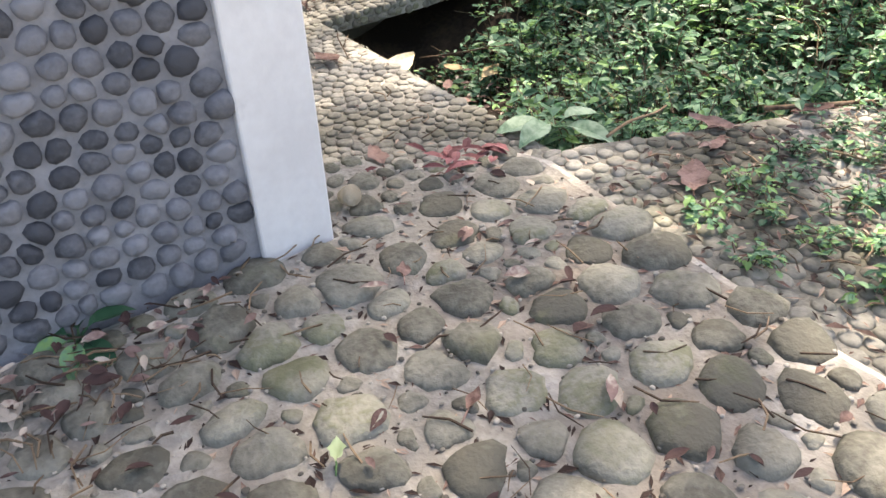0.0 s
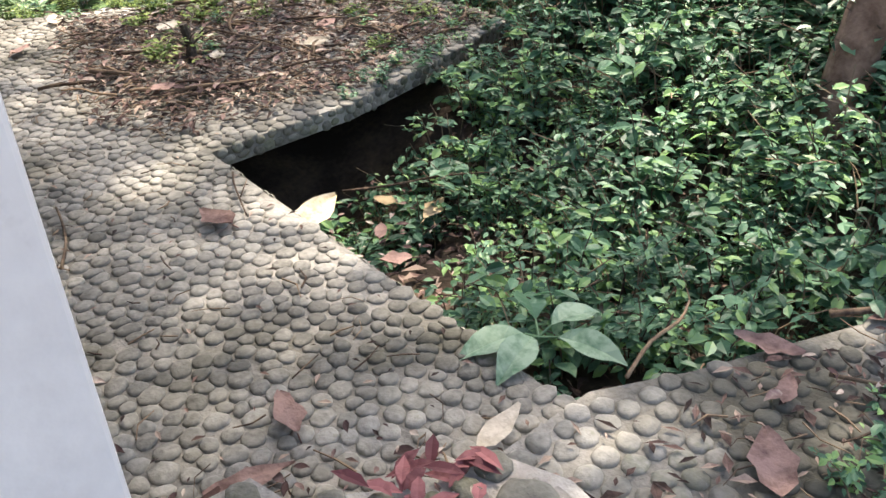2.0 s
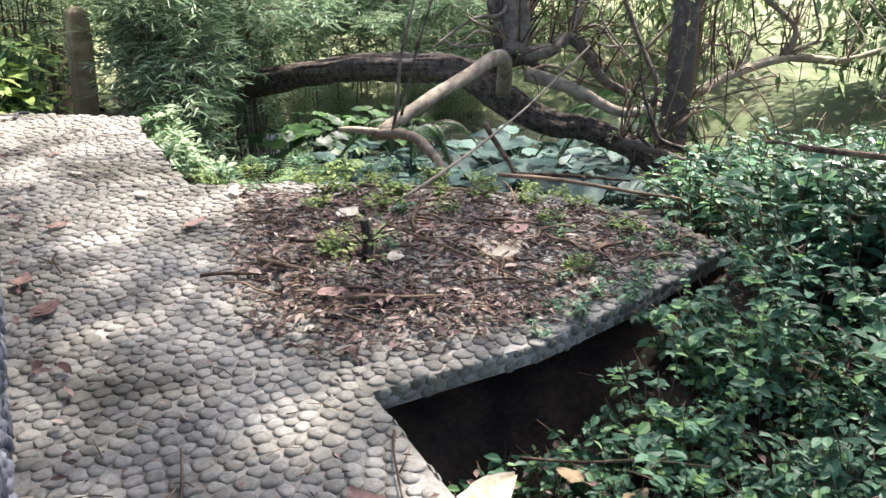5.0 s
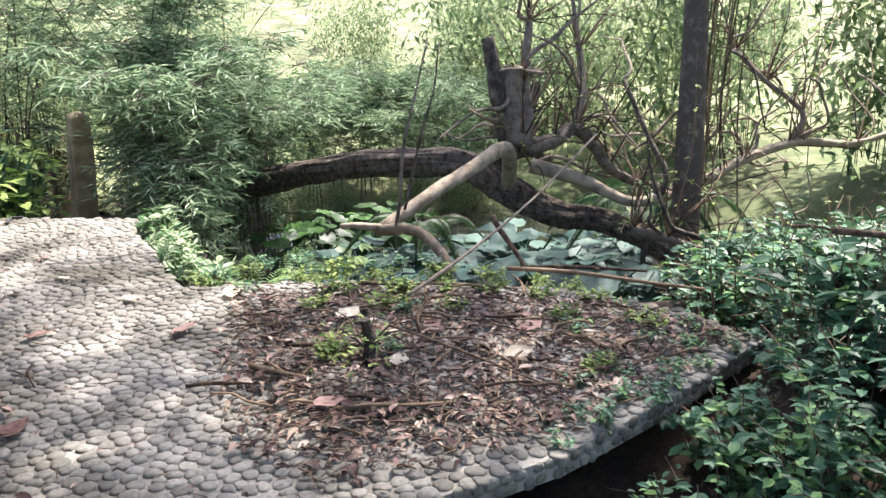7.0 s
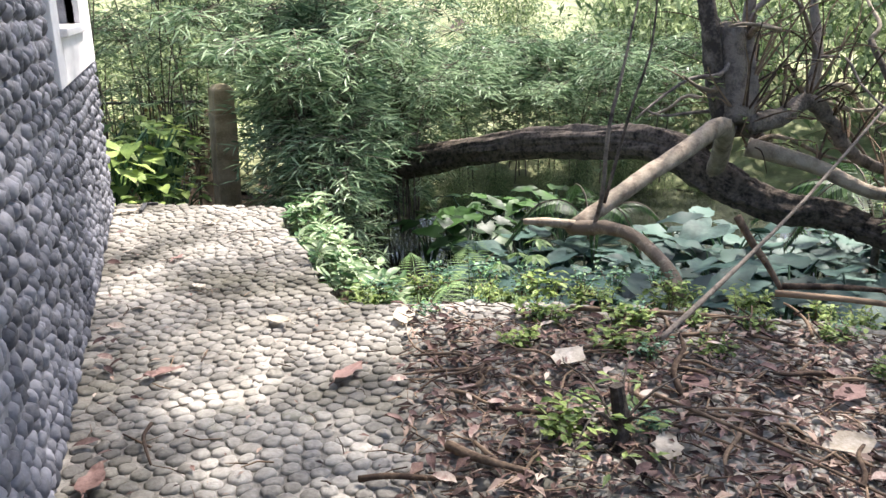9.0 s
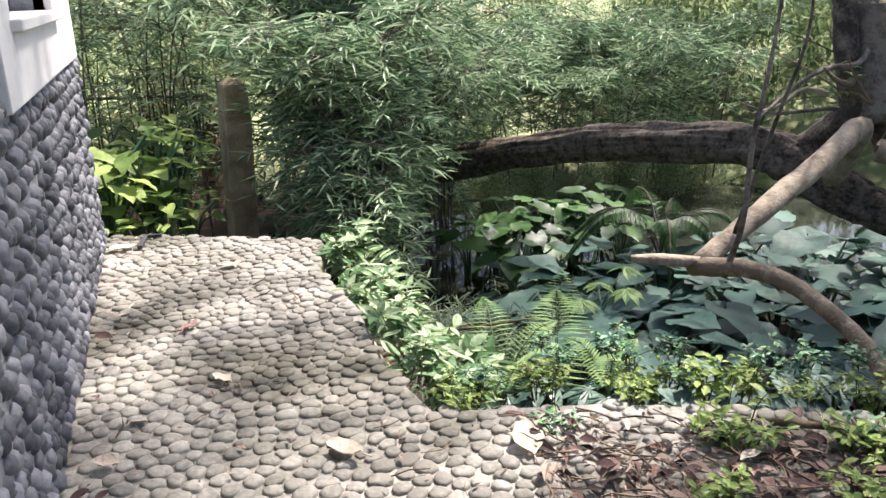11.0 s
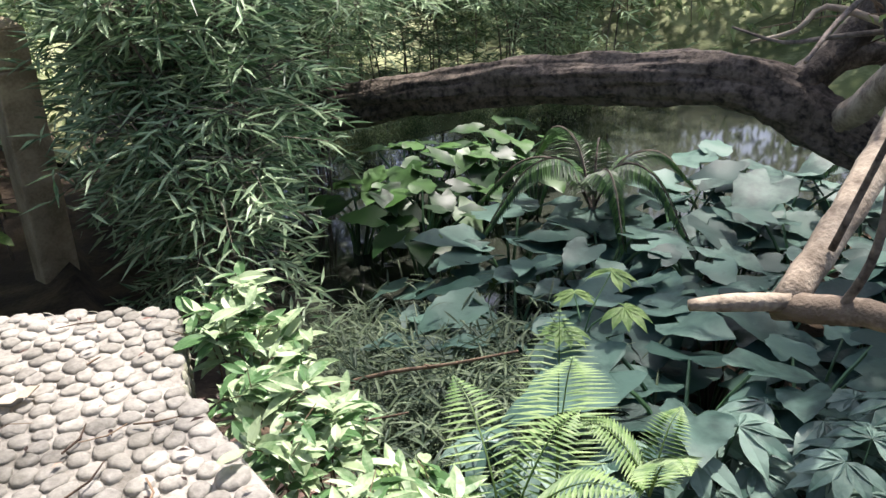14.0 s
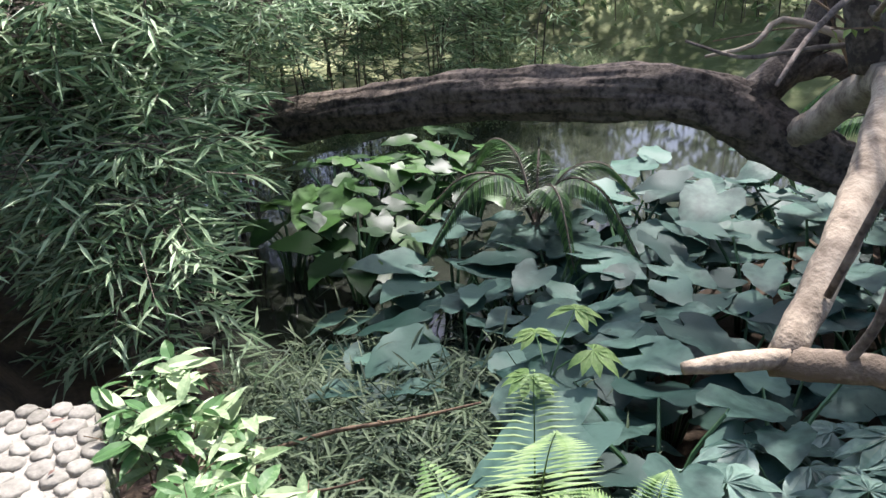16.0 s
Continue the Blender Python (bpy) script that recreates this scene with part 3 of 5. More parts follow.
def broad_plant(seed, count, length, width, mat, rise=0.9, lift=0.0):
    """A rosette of large veined leaves on short stalks."""
    r = random.Random(seed)
    lp, sp = Pile(), Pile()
    for k in range(count):
        a = 2 * math.pi * (k + r.uniform(-0.3, 0.3)) / count
        d = Vector((math.cos(a), math.sin(a), r.uniform(0.3, 1.1) * rise))
        z = lift * (k + 1) / count
        L = length * r.uniform(0.7, 1.1)
        foot = Vector((0, 0, z))
        tip = foot + d.normalized() * L * 0.3
        tube(sp, [foot, tip], [0.006, 0.004], 5)
        leaf(lp, tip, (d.x, d.y, d.z * 0.35), L, width * r.uniform(0.85, 1.1), 0.35, 0.3, r.uniform(-0.3, 0.3), 4)
    if lift:
        tube(sp, [(0, 0, -0.15), (0, 0, lift)], [0.012, 0.008], 6)
    return [("stem", sp.mesh("stem", "leaf")), ("foliage", lp.mesh("foliage", mat))]


thing("broadleaf_plant", broad_plant(3, 5, 0.24, 0.13, "leaf_vein", 0.9), "pale-veined broad green leaves at the paving edge", "plant", at=pose(1.52, 0.62, -0.02))
thing("seedling", broad_plant(5, 6, 0.13, 0.075, "leaf_pit", 0.9), "small bright green seedling at the foot of the wall", "plant", at=pose(-0.82, -0.03, UP_Z))

# ---------------------------------------------------------------- fallen tree
def limb(name, pts, mat="bark", seg=12, rough=0.10, n=6, seed=1):
    line = smooth_line(pts, n)
    p = Pile()
    wob = [Vector((noise.noise((i * 0.7, seed, 0)), noise.noise((i * 0.7, seed, 5)), noise.noise((i * 0.7, seed, 9)))) * 0.02 for i in range(len(line))]
    tube(p, [Vector(q[:3]) + w * min(1, 8 * q[3]) for q, w in zip(line, wob)], [q[3] for q in line], seg, rough, seed)
    return name, p.mesh(name, mat, True)


LOG = [(2.7, 13.9, -1.3, 0.17), (3.09, 13.03, -0.88, 0.175), (3.51, 12.12, -0.56, 0.17), (3.93, 11.22, -0.29, 0.17), (4.35, 10.31, -0.07, 0.17), (4.78, 9.41, 0.08, 0.17), (5.15, 8.62, 0.12, 0.18), (5.43, 8.23, -0.12, 0.17), (5.78, 7.88, -0.34, 0.15), (6.35, 7.57, -0.46, 0.13), (6.61, 7.22, -0.59, 0.12), (6.93, 6.78, -0.92, 0.11)]
parts = [limb("trunk", LOG, "bark_log", 64, 0.13, 12)]
BRANCHES = [
    ("bark_pale", [(5.43, 8.23, -0.12, 0.09), (4.95, 7.52, 0.48, 0.085), (4.3, 7.2, 0.36, 0.07), (3.7, 6.98, 0.16, 0.065), (3.2, 6.85, -0.04, 0.06)]),
    ("bark_pale", [(3.19, 6.89, -0.06, 0.055), (3.31, 6.54, 0.01, 0.05), (3.33, 6.21, 0.02, 0.045), (3.27, 5.76, -0.05, 0.04), (3.2, 5.54, -0.13, 0.035)]),
    ("bark_pale", [(3.2, 6.84, -0.03, 0.04), (3.02, 6.92, -0.01, 0.034), (2.86, 7.0, -0.01, 0.022)]),
    ("bark", [(5.07, 7.54, 0.5, 0.12), (5.1, 7.65, 0.87, 0.12), (5.15, 7.78, 1.31, 0.115)]),
    ("bark", [(5.02, 7.62, 0.5, 0.1), (4.95, 7.7, 0.9, 0.085), (4.92, 7.78, 1.3, 0.08), (4.88, 7.85, 1.62, 0.075)]),
    ("bark", [(5.12, 7.53, 0.52, 0.1), (5.27, 7.63, 0.81, 0.07), (5.32, 7.79, 1.18, 0.06), (5.52, 8.03, 1.8, 0.04)]),
    ("bark", [(5.16, 7.51, 0.49, 0.1), (5.61, 7.59, 0.53, 0.085), (5.91, 7.63, 0.64, 0.08), (6.16, 7.6, 0.45, 0.07), (6.36, 7.56, 0.19, 0.06), (6.72, 7.48, -0.01, 0.05), (7.4, 7.2, -0.17, 0.03)]),
    ("bark", [(5.91, 7.63, 0.61, 0.06), (6.12, 7.8, 1.01, 0.05), (6.29, 8.12, 1.5, 0.04), (6.36, 8.4, 2.11, 0.02)]),
    ("bark_pale", [(5.5, 7.87, 0.22, 0.09), (5.99, 7.53, 0.06, 0.07), (6.47, 7.16, -0.16, 0.06), (7.2, 6.97, 0.02, 0.06), (7.79, 6.88, 0.27, 0.055), (8.49, 6.71, 0.45, 0.05), (9.08, 6.38, 0.45, 0.04), (9.96, 6.05, 0.76, 0.02)]),
    ("bark", [(8.37, 6.76, 0.42, 0.045), (8.6, 6.8, 0.77, 0.035), (8.31, 7.13, 1.13, 0.03), (8.07, 7.43, 1.49, 0.015)]),
    ("bark", [(6.03, 6.7, -0.34, 0.06), (6.2, 6.35, -0.37, 0.05), (6.35, 5.75, -0.41, 0.04), (6.76, 5.06, -0.35, 0.02)]),
    ("bark", [(3.26, 6.7, -0.07, 0.018), (3.27, 6.6, 0.26, 0.016), (3.32, 6.64, 0.69, 0.014), (3.47, 6.74, 1.08, 0.011), (3.73, 6.98, 1.63, 0.007)]),
    ("bark", [(3.44, 6.86, 0.11, 0.014), (3.53, 6.72, 0.78, 0.011), (3.65, 6.7, 1.19, 0.009), (3.75, 6.8, 1.6, 0.006)]),
    ("bark", [(2.3, 4.41, 0.2, 0.012), (2.93, 4.78, 0.3, 0.011), (3.67, 5.15, 0.51, 0.01), (4.54, 5.53, 0.9, 0.008)]),
    ("bark", [(6.77, 7.86, 1.14, 0.03), (6.82, 7.4, 0.49, 0.03), (6.83, 7.11, 0.15, 0.035), (6.7, 7.04, -0.16, 0.03)]),
    ("bark", [(5.22, 8.47, 0.07, 0.12), (5.43, 8.37, 0.25, 0.11), (5.6, 8.3, 0.42, 0.1), (5.72, 8.3, 0.67, 0.085), (5.89, 8.37, 1.1, 0.06)]),
    ("bark", [(5.51, 8.31, 0.3, 0.09), (5.7, 8.18, 0.32, 0.075), (5.86, 8.0, 0.19, 0.06)]),
]
for i, (mt, b) in enumerate(BRANCHES):
    parts.append(limb("branch", b, mt, 9, 0.09, 6, i + 3))
r = random.Random(31)
for k in range(46):
    src = BRANCHES[r.choice((5, 6, 6, 7, 8, 8, 9, 10, 14))][1]
    p = Vector(r.choice(src)[:3])
    d = Vector((r.uniform(-0.5, 1), r.uniform(-0.8, 0.5), r.uniform(-0.35, 0.9))).normalized()
    w, pts = r.uniform(0.014, 0.034), []
    for j in range(6):
        pts.append((*p, w * (1 - 0.14 * j)))
        d = (d + Vector((r.gauss(0, 0.45), r.gauss(0, 0.4), r.gauss(0, 0.4)))).normalized()
        p = p + d * r.uniform(0.18, 0.36)
        p.z = max(p.z, -0.9)
    parts.append(limb("branch", pts, r.choice(("bark", "bark_pale", "bark_grey")), 6, 0.08, 3, 60 + k))
cut = Pile()
cut.add(*[(lambda d: (d[0] * np.array([0.125, 0.125, 0.06]) + np.array([5.15, 7.78, 1.31]), d[1]))(DOMES[2])][0])
parts.append(("cut_end", cut.mesh("cut_end", "wood_cut", True)))
tw, tl = Pile(), Pile()
r = random.Random(5)
for i in range(260):
    mt, b = BRANCHES[r.choice((5, 6, 7, 8, 9, 10))]
    s = Vector(r.choice(b)[:3])
    d = Vector((r.uniform(-0.6, 1), r.uniform(-0.7, 0.7), r.uniform(-0.2, 1.1)))
    L = r.uniform(0.4, 1.7)
    line = smooth_line([s, s + d * L * 0.5 + Vector((r.uniform(-.1, .1), r.uniform(-.1, .1), 0.1)), s + d * L], 3)
    tube(tw, line, [0.011 - 0.0012 * k for k in range(len(line))], 4)
    if i % 2 == 0:
        for k in range(7):
            q = line[r.randrange(3, len(line))]
            leaf(tl, q, (r.uniform(-1, 1), r.uniform(-1, 1), r.uniform(-0.5, 0.4)), r.uniform(0.05, 0.1), 0.04, 0.2)
parts += [("twigs", tw.mesh("twigs", "twig")), ("foliage", tl.mesh("foliage", "leaf_bright"))]
thing("fallen_tree", parts, "fallen brown-barked tree arching over the pond with sawn branches", "tree")
for o in bpy.data.objects:
    if o.name.startswith("twigs"):
        tagged(o, kind="stuff")


# ---------------------------------------------------------------- standing trees
def tree(seed, trunk, crowns, mat, leaves, size, label, at, bark="bark"):
    """Tapered trunk, limbs to each crown clump, and clumps of many leaves."""
    r = random.Random(seed)
    tp, lp = Pile(), Pile()
    line = smooth_line(trunk, 5)
    tube(tp, [q[:3] for q in line], [q[3] for q in line], 10, 0.06, seed)
    top = Vector(line[-1][:3])
    for cx, cy, cz, cr in crowns:
        c = Vector((cx, cy, cz))
        start = Vector(line[int(len(line) * r.uniform(0.55, 0.95))][:3])
        mid = (start + c) * 0.5 + Vector((0, 0, -0.2 * cr))
        limb_ = smooth_line([start, mid, c], 4)
        tube(tp, limb_, [0.05 - 0.004 * k for k in range(len(limb_))], 6)
        for k in range(leaves):
            d = Vector((r.gauss(0, 1), r.gauss(0, 1), r.gauss(0, 0.7)))
            d = d.normalized() * cr * r.uniform(0.35, 1.05)
            leaf(lp, c + d, (r.uniform(-1, 1), r.uniform(-1, 1), r.uniform(-0.9, 0.2)), size * r.uniform(0.6, 1.3), size * 0.5, 0.2, 0.2, r.uniform(-0.6, 0.6))
    return thing("tree", [("trunk", tp.mesh("trunk", bark, True)), ("foliage", lp.mesh("foliage", mat))], label, "tree", at=at)


r = random.Random(21)
# listed crown clumps are added out of view to shade terrace and pond edge
tree(1, [(0, 0, -1.2, 0.17), (0.05, 0.1, 0.4, 0.15), (0.15, 0.3, 2.2, 0.13), (0.1, 0.5, 5, 0.10), (0.2, 0.4, 8, 0.05)],
     [(r.uniform(-4.5, 2.5), r.uniform(-4.5, 3), r.uniform(6.5, 9), r.uniform(0.8, 1.3)) for _ in range(16)] + [(-3.05, -1.35, 7, 1.2), (-3.4, -0.6, 6.6, 1.0), (-0.5, -1.1, 7, 1.2), (0.3, -1.6, 7.2, 1.1), (2.2, 4.7, 8, 1.4), (0.8, 5.2, 8.2, 1.3), (3.2, 3.4, 8, 1.3), (1.5, 3.5, 7.6, 1.2), (2.5, 6.2, 8.5, 1.4), (3.8, 5.0, 8.2, 1.3)], "leaf", 420, 0.17, "slender grey-brown tree standing by the fallen trunk", pose(6.85, 6.75, 0), "bark_grey")
# here too the listed clumps are unseen, placed to shade the paving
tree(2, [(0, 0, -0.3, 0.12), (0.22, 0.03, 0.6, 0.105), (0.7, 0.1, 2, 0.09), (1.0, 0.3, 5, 0.07), (1.2, 0.2, 7.5, 0.03)],
     [(r.uniform(-3.5, 2), r.uniform(-2.5, 3), r.uniform(6, 8), r.uniform(0.8, 1.2)) for _ in range(12)] + [(0.35, 2.35, 7, 1.2), (-0.3, 1.7, 6.5, 1.0), (-0.6, 0.9, 6.8, 1.1), (-1.2, -0.2, 6.8, 1.1), (-0.2, 3.0, 7.1, 1.2), (-0.1, 4.0, 6.9, 1.1)], "leaf", 420, 0.17, "leaning brown trunk rising out of the shrubs", pose(3.68, 0.72, 0), "bark_red")

vines = Pile()
for k in range(16):
    x, y = 7.15 + R.uniform(-0.1, 0.3), 6.9 + R.uniform(-0.25, 0.25)
    tube(vines, smooth_line([(x, y, 4.2), (x + R.uniform(-0.1, 0.1), y, 2.4), (x + R.uniform(-0.15, 0.15), y, 1.0), (x + R.uniform(-0.15, 0.2), y, R.uniform(-0.6, 0.6))], 3), [0.008] * 10, 4)
tagged(thing("hanging_vines", [("strands", vines.mesh("strands", "twig"))], "thin brown vines hanging beside the standing trunk", "vine").children[0], kind="stuff")

# ---------------------------------------------------------------- bamboo and thickets
def bamboo(seed, culms, spread, height, leaves, size, mat="leaf_bamboo", lean=0.6, low=0.0):
    """Leaning culms with side twigs that end in fans of narrow leaves."""
    r = random.Random(seed)
    cp, lp = Pile(), Pile()
    for c in range(culms):
        a = r.uniform(0, 2 * math.pi)
        bx, by = spread * r.uniform(-0.6, 0.6), spread * r.uniform(-0.6, 0.6)
        h = height * r.uniform(0.55, 1.05)
        out = lean * r.uniform(0.4, 1.3) * h * 0.5
        line = smooth_line([(bx, by, -0.3), (bx + 0.2 * out * math.cos(a), by + 0.2 * out * math.sin(a), h * 0.5), (bx + out * math.cos(a), by + out * math.sin(a), h * 0.92), (bx + 1.45 * out * math.cos(a), by + 1.45 * out * math.sin(a), h * 0.86)], 5)
        tube(cp, line, [0.012 - 0.0006 * k for k in range(len(line))], 5)
        fans = leaves // (culms * 8)
        for k in range(fans):
            t = low + (1 - low) * r.random() ** 0.7
            q = Vector(line[min(int(t * (len(line) - 1)), len(line) - 1)])
            b = r.uniform(0, 2 * math.pi)
            d = Vector((math.cos(b), math.sin(b), r.uniform(-0.1, 0.5)))
            span = r.uniform(0.25, 0.6)
            sprig_ = [q, q + d * span * 0.5, q + d * span - Vector((0, 0, 0.3 * span))]
            tube(cp, sprig_, [0.004, 0.003, 0.0015], 3)
            for j in range(8):
                w = 0.55 + 0.064 * j
                e = sprig_[1].lerp(sprig_[2], max(0, w * 2 - 1)) if w > 0.5 else q.lerp(sprig_[1], w * 2)
                g = b + (1 if j % 2 else -1) * r.uniform(0.1, 1.5)
                leaf(lp, e, (math.cos(g), math.sin(g), r.uniform(-0.6, 0.5)), size * r.uniform(0.6, 1.1), size * 0.11, 0.15, 0.2, r.uniform(-0.6, 0.6), 1)
    return [("stem", cp.mesh("stem", "bark")), ("foliage", lp.mesh("foliage", mat))]


LBL = "leafy green bamboo clump with fans of narrow leaves"
for i, (x, y, h, sp, n, sz, ln) in enumerate([(2.0, 11.0, 1.7, 0.5, 5000, 0.24, 0.42), (1.95, 10.5, 1.35, 0.5, 4400, 0.24, 0.46), (2.25, 12.0, 3.4, 0.9, 8000, 0.23, 0.42), (0.3, 12.8, 3.2, 1.4, 6000, 0.2, 0.4), (3.3, 12.4, 1.9, 0.9, 5500, 0.22, 0.7),
                                              (2.0, 10.0, 0.35, 0.35, 2200, 0.22, 0.5), (2.9, 14.2, 2.6, 1.2, 7000, 0.2, 0.6), (4.6, 14.9, 1.0, 1.5, 9500, 0.22, 0.9), (6.3, 14.9, 1.0, 1.5, 9500, 0.22, 0.9), (8.0, 14.4, 1.4, 1.4, 8000, 0.22, 0.8), (3.7, 13.1, 1.5, 0.7, 6000, 0.22, 1.1)]):
    thing("bamboo", bamboo(100 + i, 15, sp, h + 1.2, n, sz, lean=ln, low=0.12), LBL, "bamboo", "bamboo by the pond", at=pose(x, y, -1.25))


def thicket(seed, w, d, h, leaves, size, mat):
    """A loose mass of fine leaves with thin stems."""
    r = random.Random(seed)
    cp, lp = Pile(), Pile()
    for k in range(leaves // 110):
        bx, by = r.uniform(-w, w), r.uniform(-d, d)
        hh = h * r.uniform(0.5, 1.0)
        tip = Vector((bx + r.uniform(-0.8, 0.8), by + r.uniform(-0.8, 0.8), hh))
        line = smooth_line([(bx, by, 0), (bx, by, hh * 0.5), tip], 2)
        tube(cp, line, [0.010 - 0.0014 * i for i in range(len(line))], 3)
        for j in range(110):
            q = Vector(line[r.randrange(1, len(line))]) + Vector((r.gauss(0, 0.6), r.gauss(0, 0.6), r.gauss(0, 0.6)))
            leaf(lp, q, (r.uniform(-1, 1), r.uniform(-1, 1), r.uniform(-1.0, 0.3)), size * r.uniform(0.6, 1.3), size * 0.36, 0.2, 0.2, r.uniform(-0.7, 0.7), 1)
    return [("stem", cp.mesh("stem", "bark")), ("foliage", lp.mesh("foliage", mat))]


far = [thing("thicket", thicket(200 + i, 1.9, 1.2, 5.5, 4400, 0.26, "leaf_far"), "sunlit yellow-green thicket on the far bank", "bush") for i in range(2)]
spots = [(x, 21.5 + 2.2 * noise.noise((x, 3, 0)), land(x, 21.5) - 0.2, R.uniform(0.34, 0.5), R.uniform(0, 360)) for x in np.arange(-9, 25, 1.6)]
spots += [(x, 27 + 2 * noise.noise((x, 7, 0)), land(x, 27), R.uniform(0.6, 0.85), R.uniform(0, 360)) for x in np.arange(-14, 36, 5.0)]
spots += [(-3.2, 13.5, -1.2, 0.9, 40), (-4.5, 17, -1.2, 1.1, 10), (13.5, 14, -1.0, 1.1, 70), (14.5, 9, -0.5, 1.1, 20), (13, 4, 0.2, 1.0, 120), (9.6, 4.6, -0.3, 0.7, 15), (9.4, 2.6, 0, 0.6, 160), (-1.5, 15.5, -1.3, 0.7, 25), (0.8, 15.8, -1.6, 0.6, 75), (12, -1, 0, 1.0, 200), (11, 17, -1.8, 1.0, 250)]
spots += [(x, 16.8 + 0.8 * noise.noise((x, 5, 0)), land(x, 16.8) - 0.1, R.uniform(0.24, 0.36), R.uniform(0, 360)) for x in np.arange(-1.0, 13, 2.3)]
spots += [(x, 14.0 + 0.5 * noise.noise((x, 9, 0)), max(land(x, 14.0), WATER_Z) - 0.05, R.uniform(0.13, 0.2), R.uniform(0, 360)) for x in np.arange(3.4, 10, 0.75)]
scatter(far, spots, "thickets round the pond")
for o in far:
    drop(o)


# ---------------------------------------------------------------- pond plants
def big_leaf(pile, base, d, length, width, notch=0.22, spin=0.0, curl=0.15):
    """A heart-shaped blade whose stalk joins it near the notch."""
    d, s, u = frame_along(d)
    s, u = s * math.cos(spin) + u * math.sin(spin), u * math.cos(spin) - s * math.sin(spin)
    outline = [(0.0, 0.02), (-0.20, 0.16), (-0.26, 0.27), (-0.16, 0.40), (-0.02, 0.45), (0.10, 0.52), (0.22, 0.47), (0.36, 0.47), (0.48, 0.37), (0.60, 0.34), (0.72, 0.22), (0.84, 0.15), (1.0, 0.0)]
    ripple = R.uniform(0, 6)
    base = Vector(base)
    v = []
    for t, w in outline:
        for sg in (1, 0, -1):
            c = base + d * (length * (t if sg else max(t, 0))) + s * (sg * w * width)
            v.append(tuple(c - u * (curl * length * t * abs(t)) + u * (0.16 * width * abs(sg) * w + 0.035 * width * math.sin(9 * t + ripple + sg) * abs(sg))))
    f = []
    for k in range(len(outline) - 1):
        o = 3 * k
        f += [(o, o + 1, o + 4, o + 3), (o + 1, o + 2, o + 5, o + 4)]
    pile.add(v, f)


def taro(seed, count, height, size, mat="leaf_taro"):
    r = random.Random(seed)
    lp, sp = Pile(), Pile()
    for k in range(count):
        a = 2 * math.pi * (k + r.uniform(-0.3, 0.3)) / count
        reach = r.uniform(0.15, 0.5) * height
        tip = Vector((math.cos(a) * reach, math.sin(a) * reach, height * r.uniform(0.6, 1.05)))
        line = smooth_line([(0, 0, -0.3), (tip.x * 0.35, tip.y * 0.35, tip.z * 0.6), tip], 4)
        tube(sp, line, [0.016 - 0.0009 * i for i in range(len(line))], 5)
        L = size * r.uniform(0.7, 1.1)
        big_leaf(lp, tip, (math.cos(a), math.sin(a), r.uniform(-0.35, 0.2)), L, L * 0.85, spin=r.uniform(-0.25, 0.25))
    return [("stem", sp.mesh("stem", "leaf")), ("foliage", lp.mesh("foliage", mat, True))]


taros = [thing("taro", taro(300 + i, 6, 0.8, (0.40, 0.46, 0.36, 0.43)[i]), "broad blue-green taro leaves on tall stalks above the pond", "plant") for i in range(4)]
TARO = [(x, y) for x, y, *_ in cover([(2.7, 8.1), (3.1, 7.3), (3.7, 6.5), (4.6, 5.7), (7.5, 6.2), (9, 9.5), (6.5, 10.6), (3.9, 10.6), (2.9, 9.9), (2.5, 9.0)], 0.60, 0.56) if y > 7.1 or x > 4.6]
scatter(taros, [(x + R.uniform(-0.15, 0.15), y + R.uniform(-0.15, 0.15), max(land(x, y), -1.95) - 0.05, R.uniform(0.8, 1.15), R.uniform(0, 360)) for x, y in TARO], "taro plants on the pond's edge")
lilies = [thing("arum", taro(330 + i, 8, 0.7, 0.32, "leaf_arum"), "glossy green arrow-leaved arum at the far edge", "plant") for i in range(2)]
scatter(lilies, [(x, y, -1.95, R.uniform(0.9, 1.2), R.uniform(0, 360)) for x, y in ((3.6, 11.6), (4.0, 11.9), (4.4, 12.1), (4.8, 12.1), (5.2, 12.0), (5.7, 12.3), (4.2, 11.4), (4.9, 11.5), (5.5, 11.4), (3.9, 10.9))], "arums along the water")
left_ = [thing("broadleaf_plant", taro(350 + i, 18, 0.85, 0.22, "leaf_bright"), "bright green broad-leaved plant in the sun", "plant") for i in range(2)]
scatter(left_, [(x, y, -0.62, R.uniform(0.9, 1.15), R.uniform(0, 360)) for x, y in ((-0.5, 10.1), (-0.05, 9.9), (0.3, 10.2), (0.5, 10.6), (-0.1, 10.5), (-0.9, 11.3), (-0.3, 11.3), (0.2, 11.6), (0.45, 12.1))] + [(x, y, -0.6, R.uniform(0.5, 0.65), R.uniform(0, 360)) for x, y in ((-0.1, 9.5), (0.35, 9.75), (-0.45, 9.55), (0.55, 10.15), (-0.2, 9.9), (0.15, 10.0))], "broadleaf plants beyond the path")
for o in (*taros, *lilies, *left_):
    drop(o)


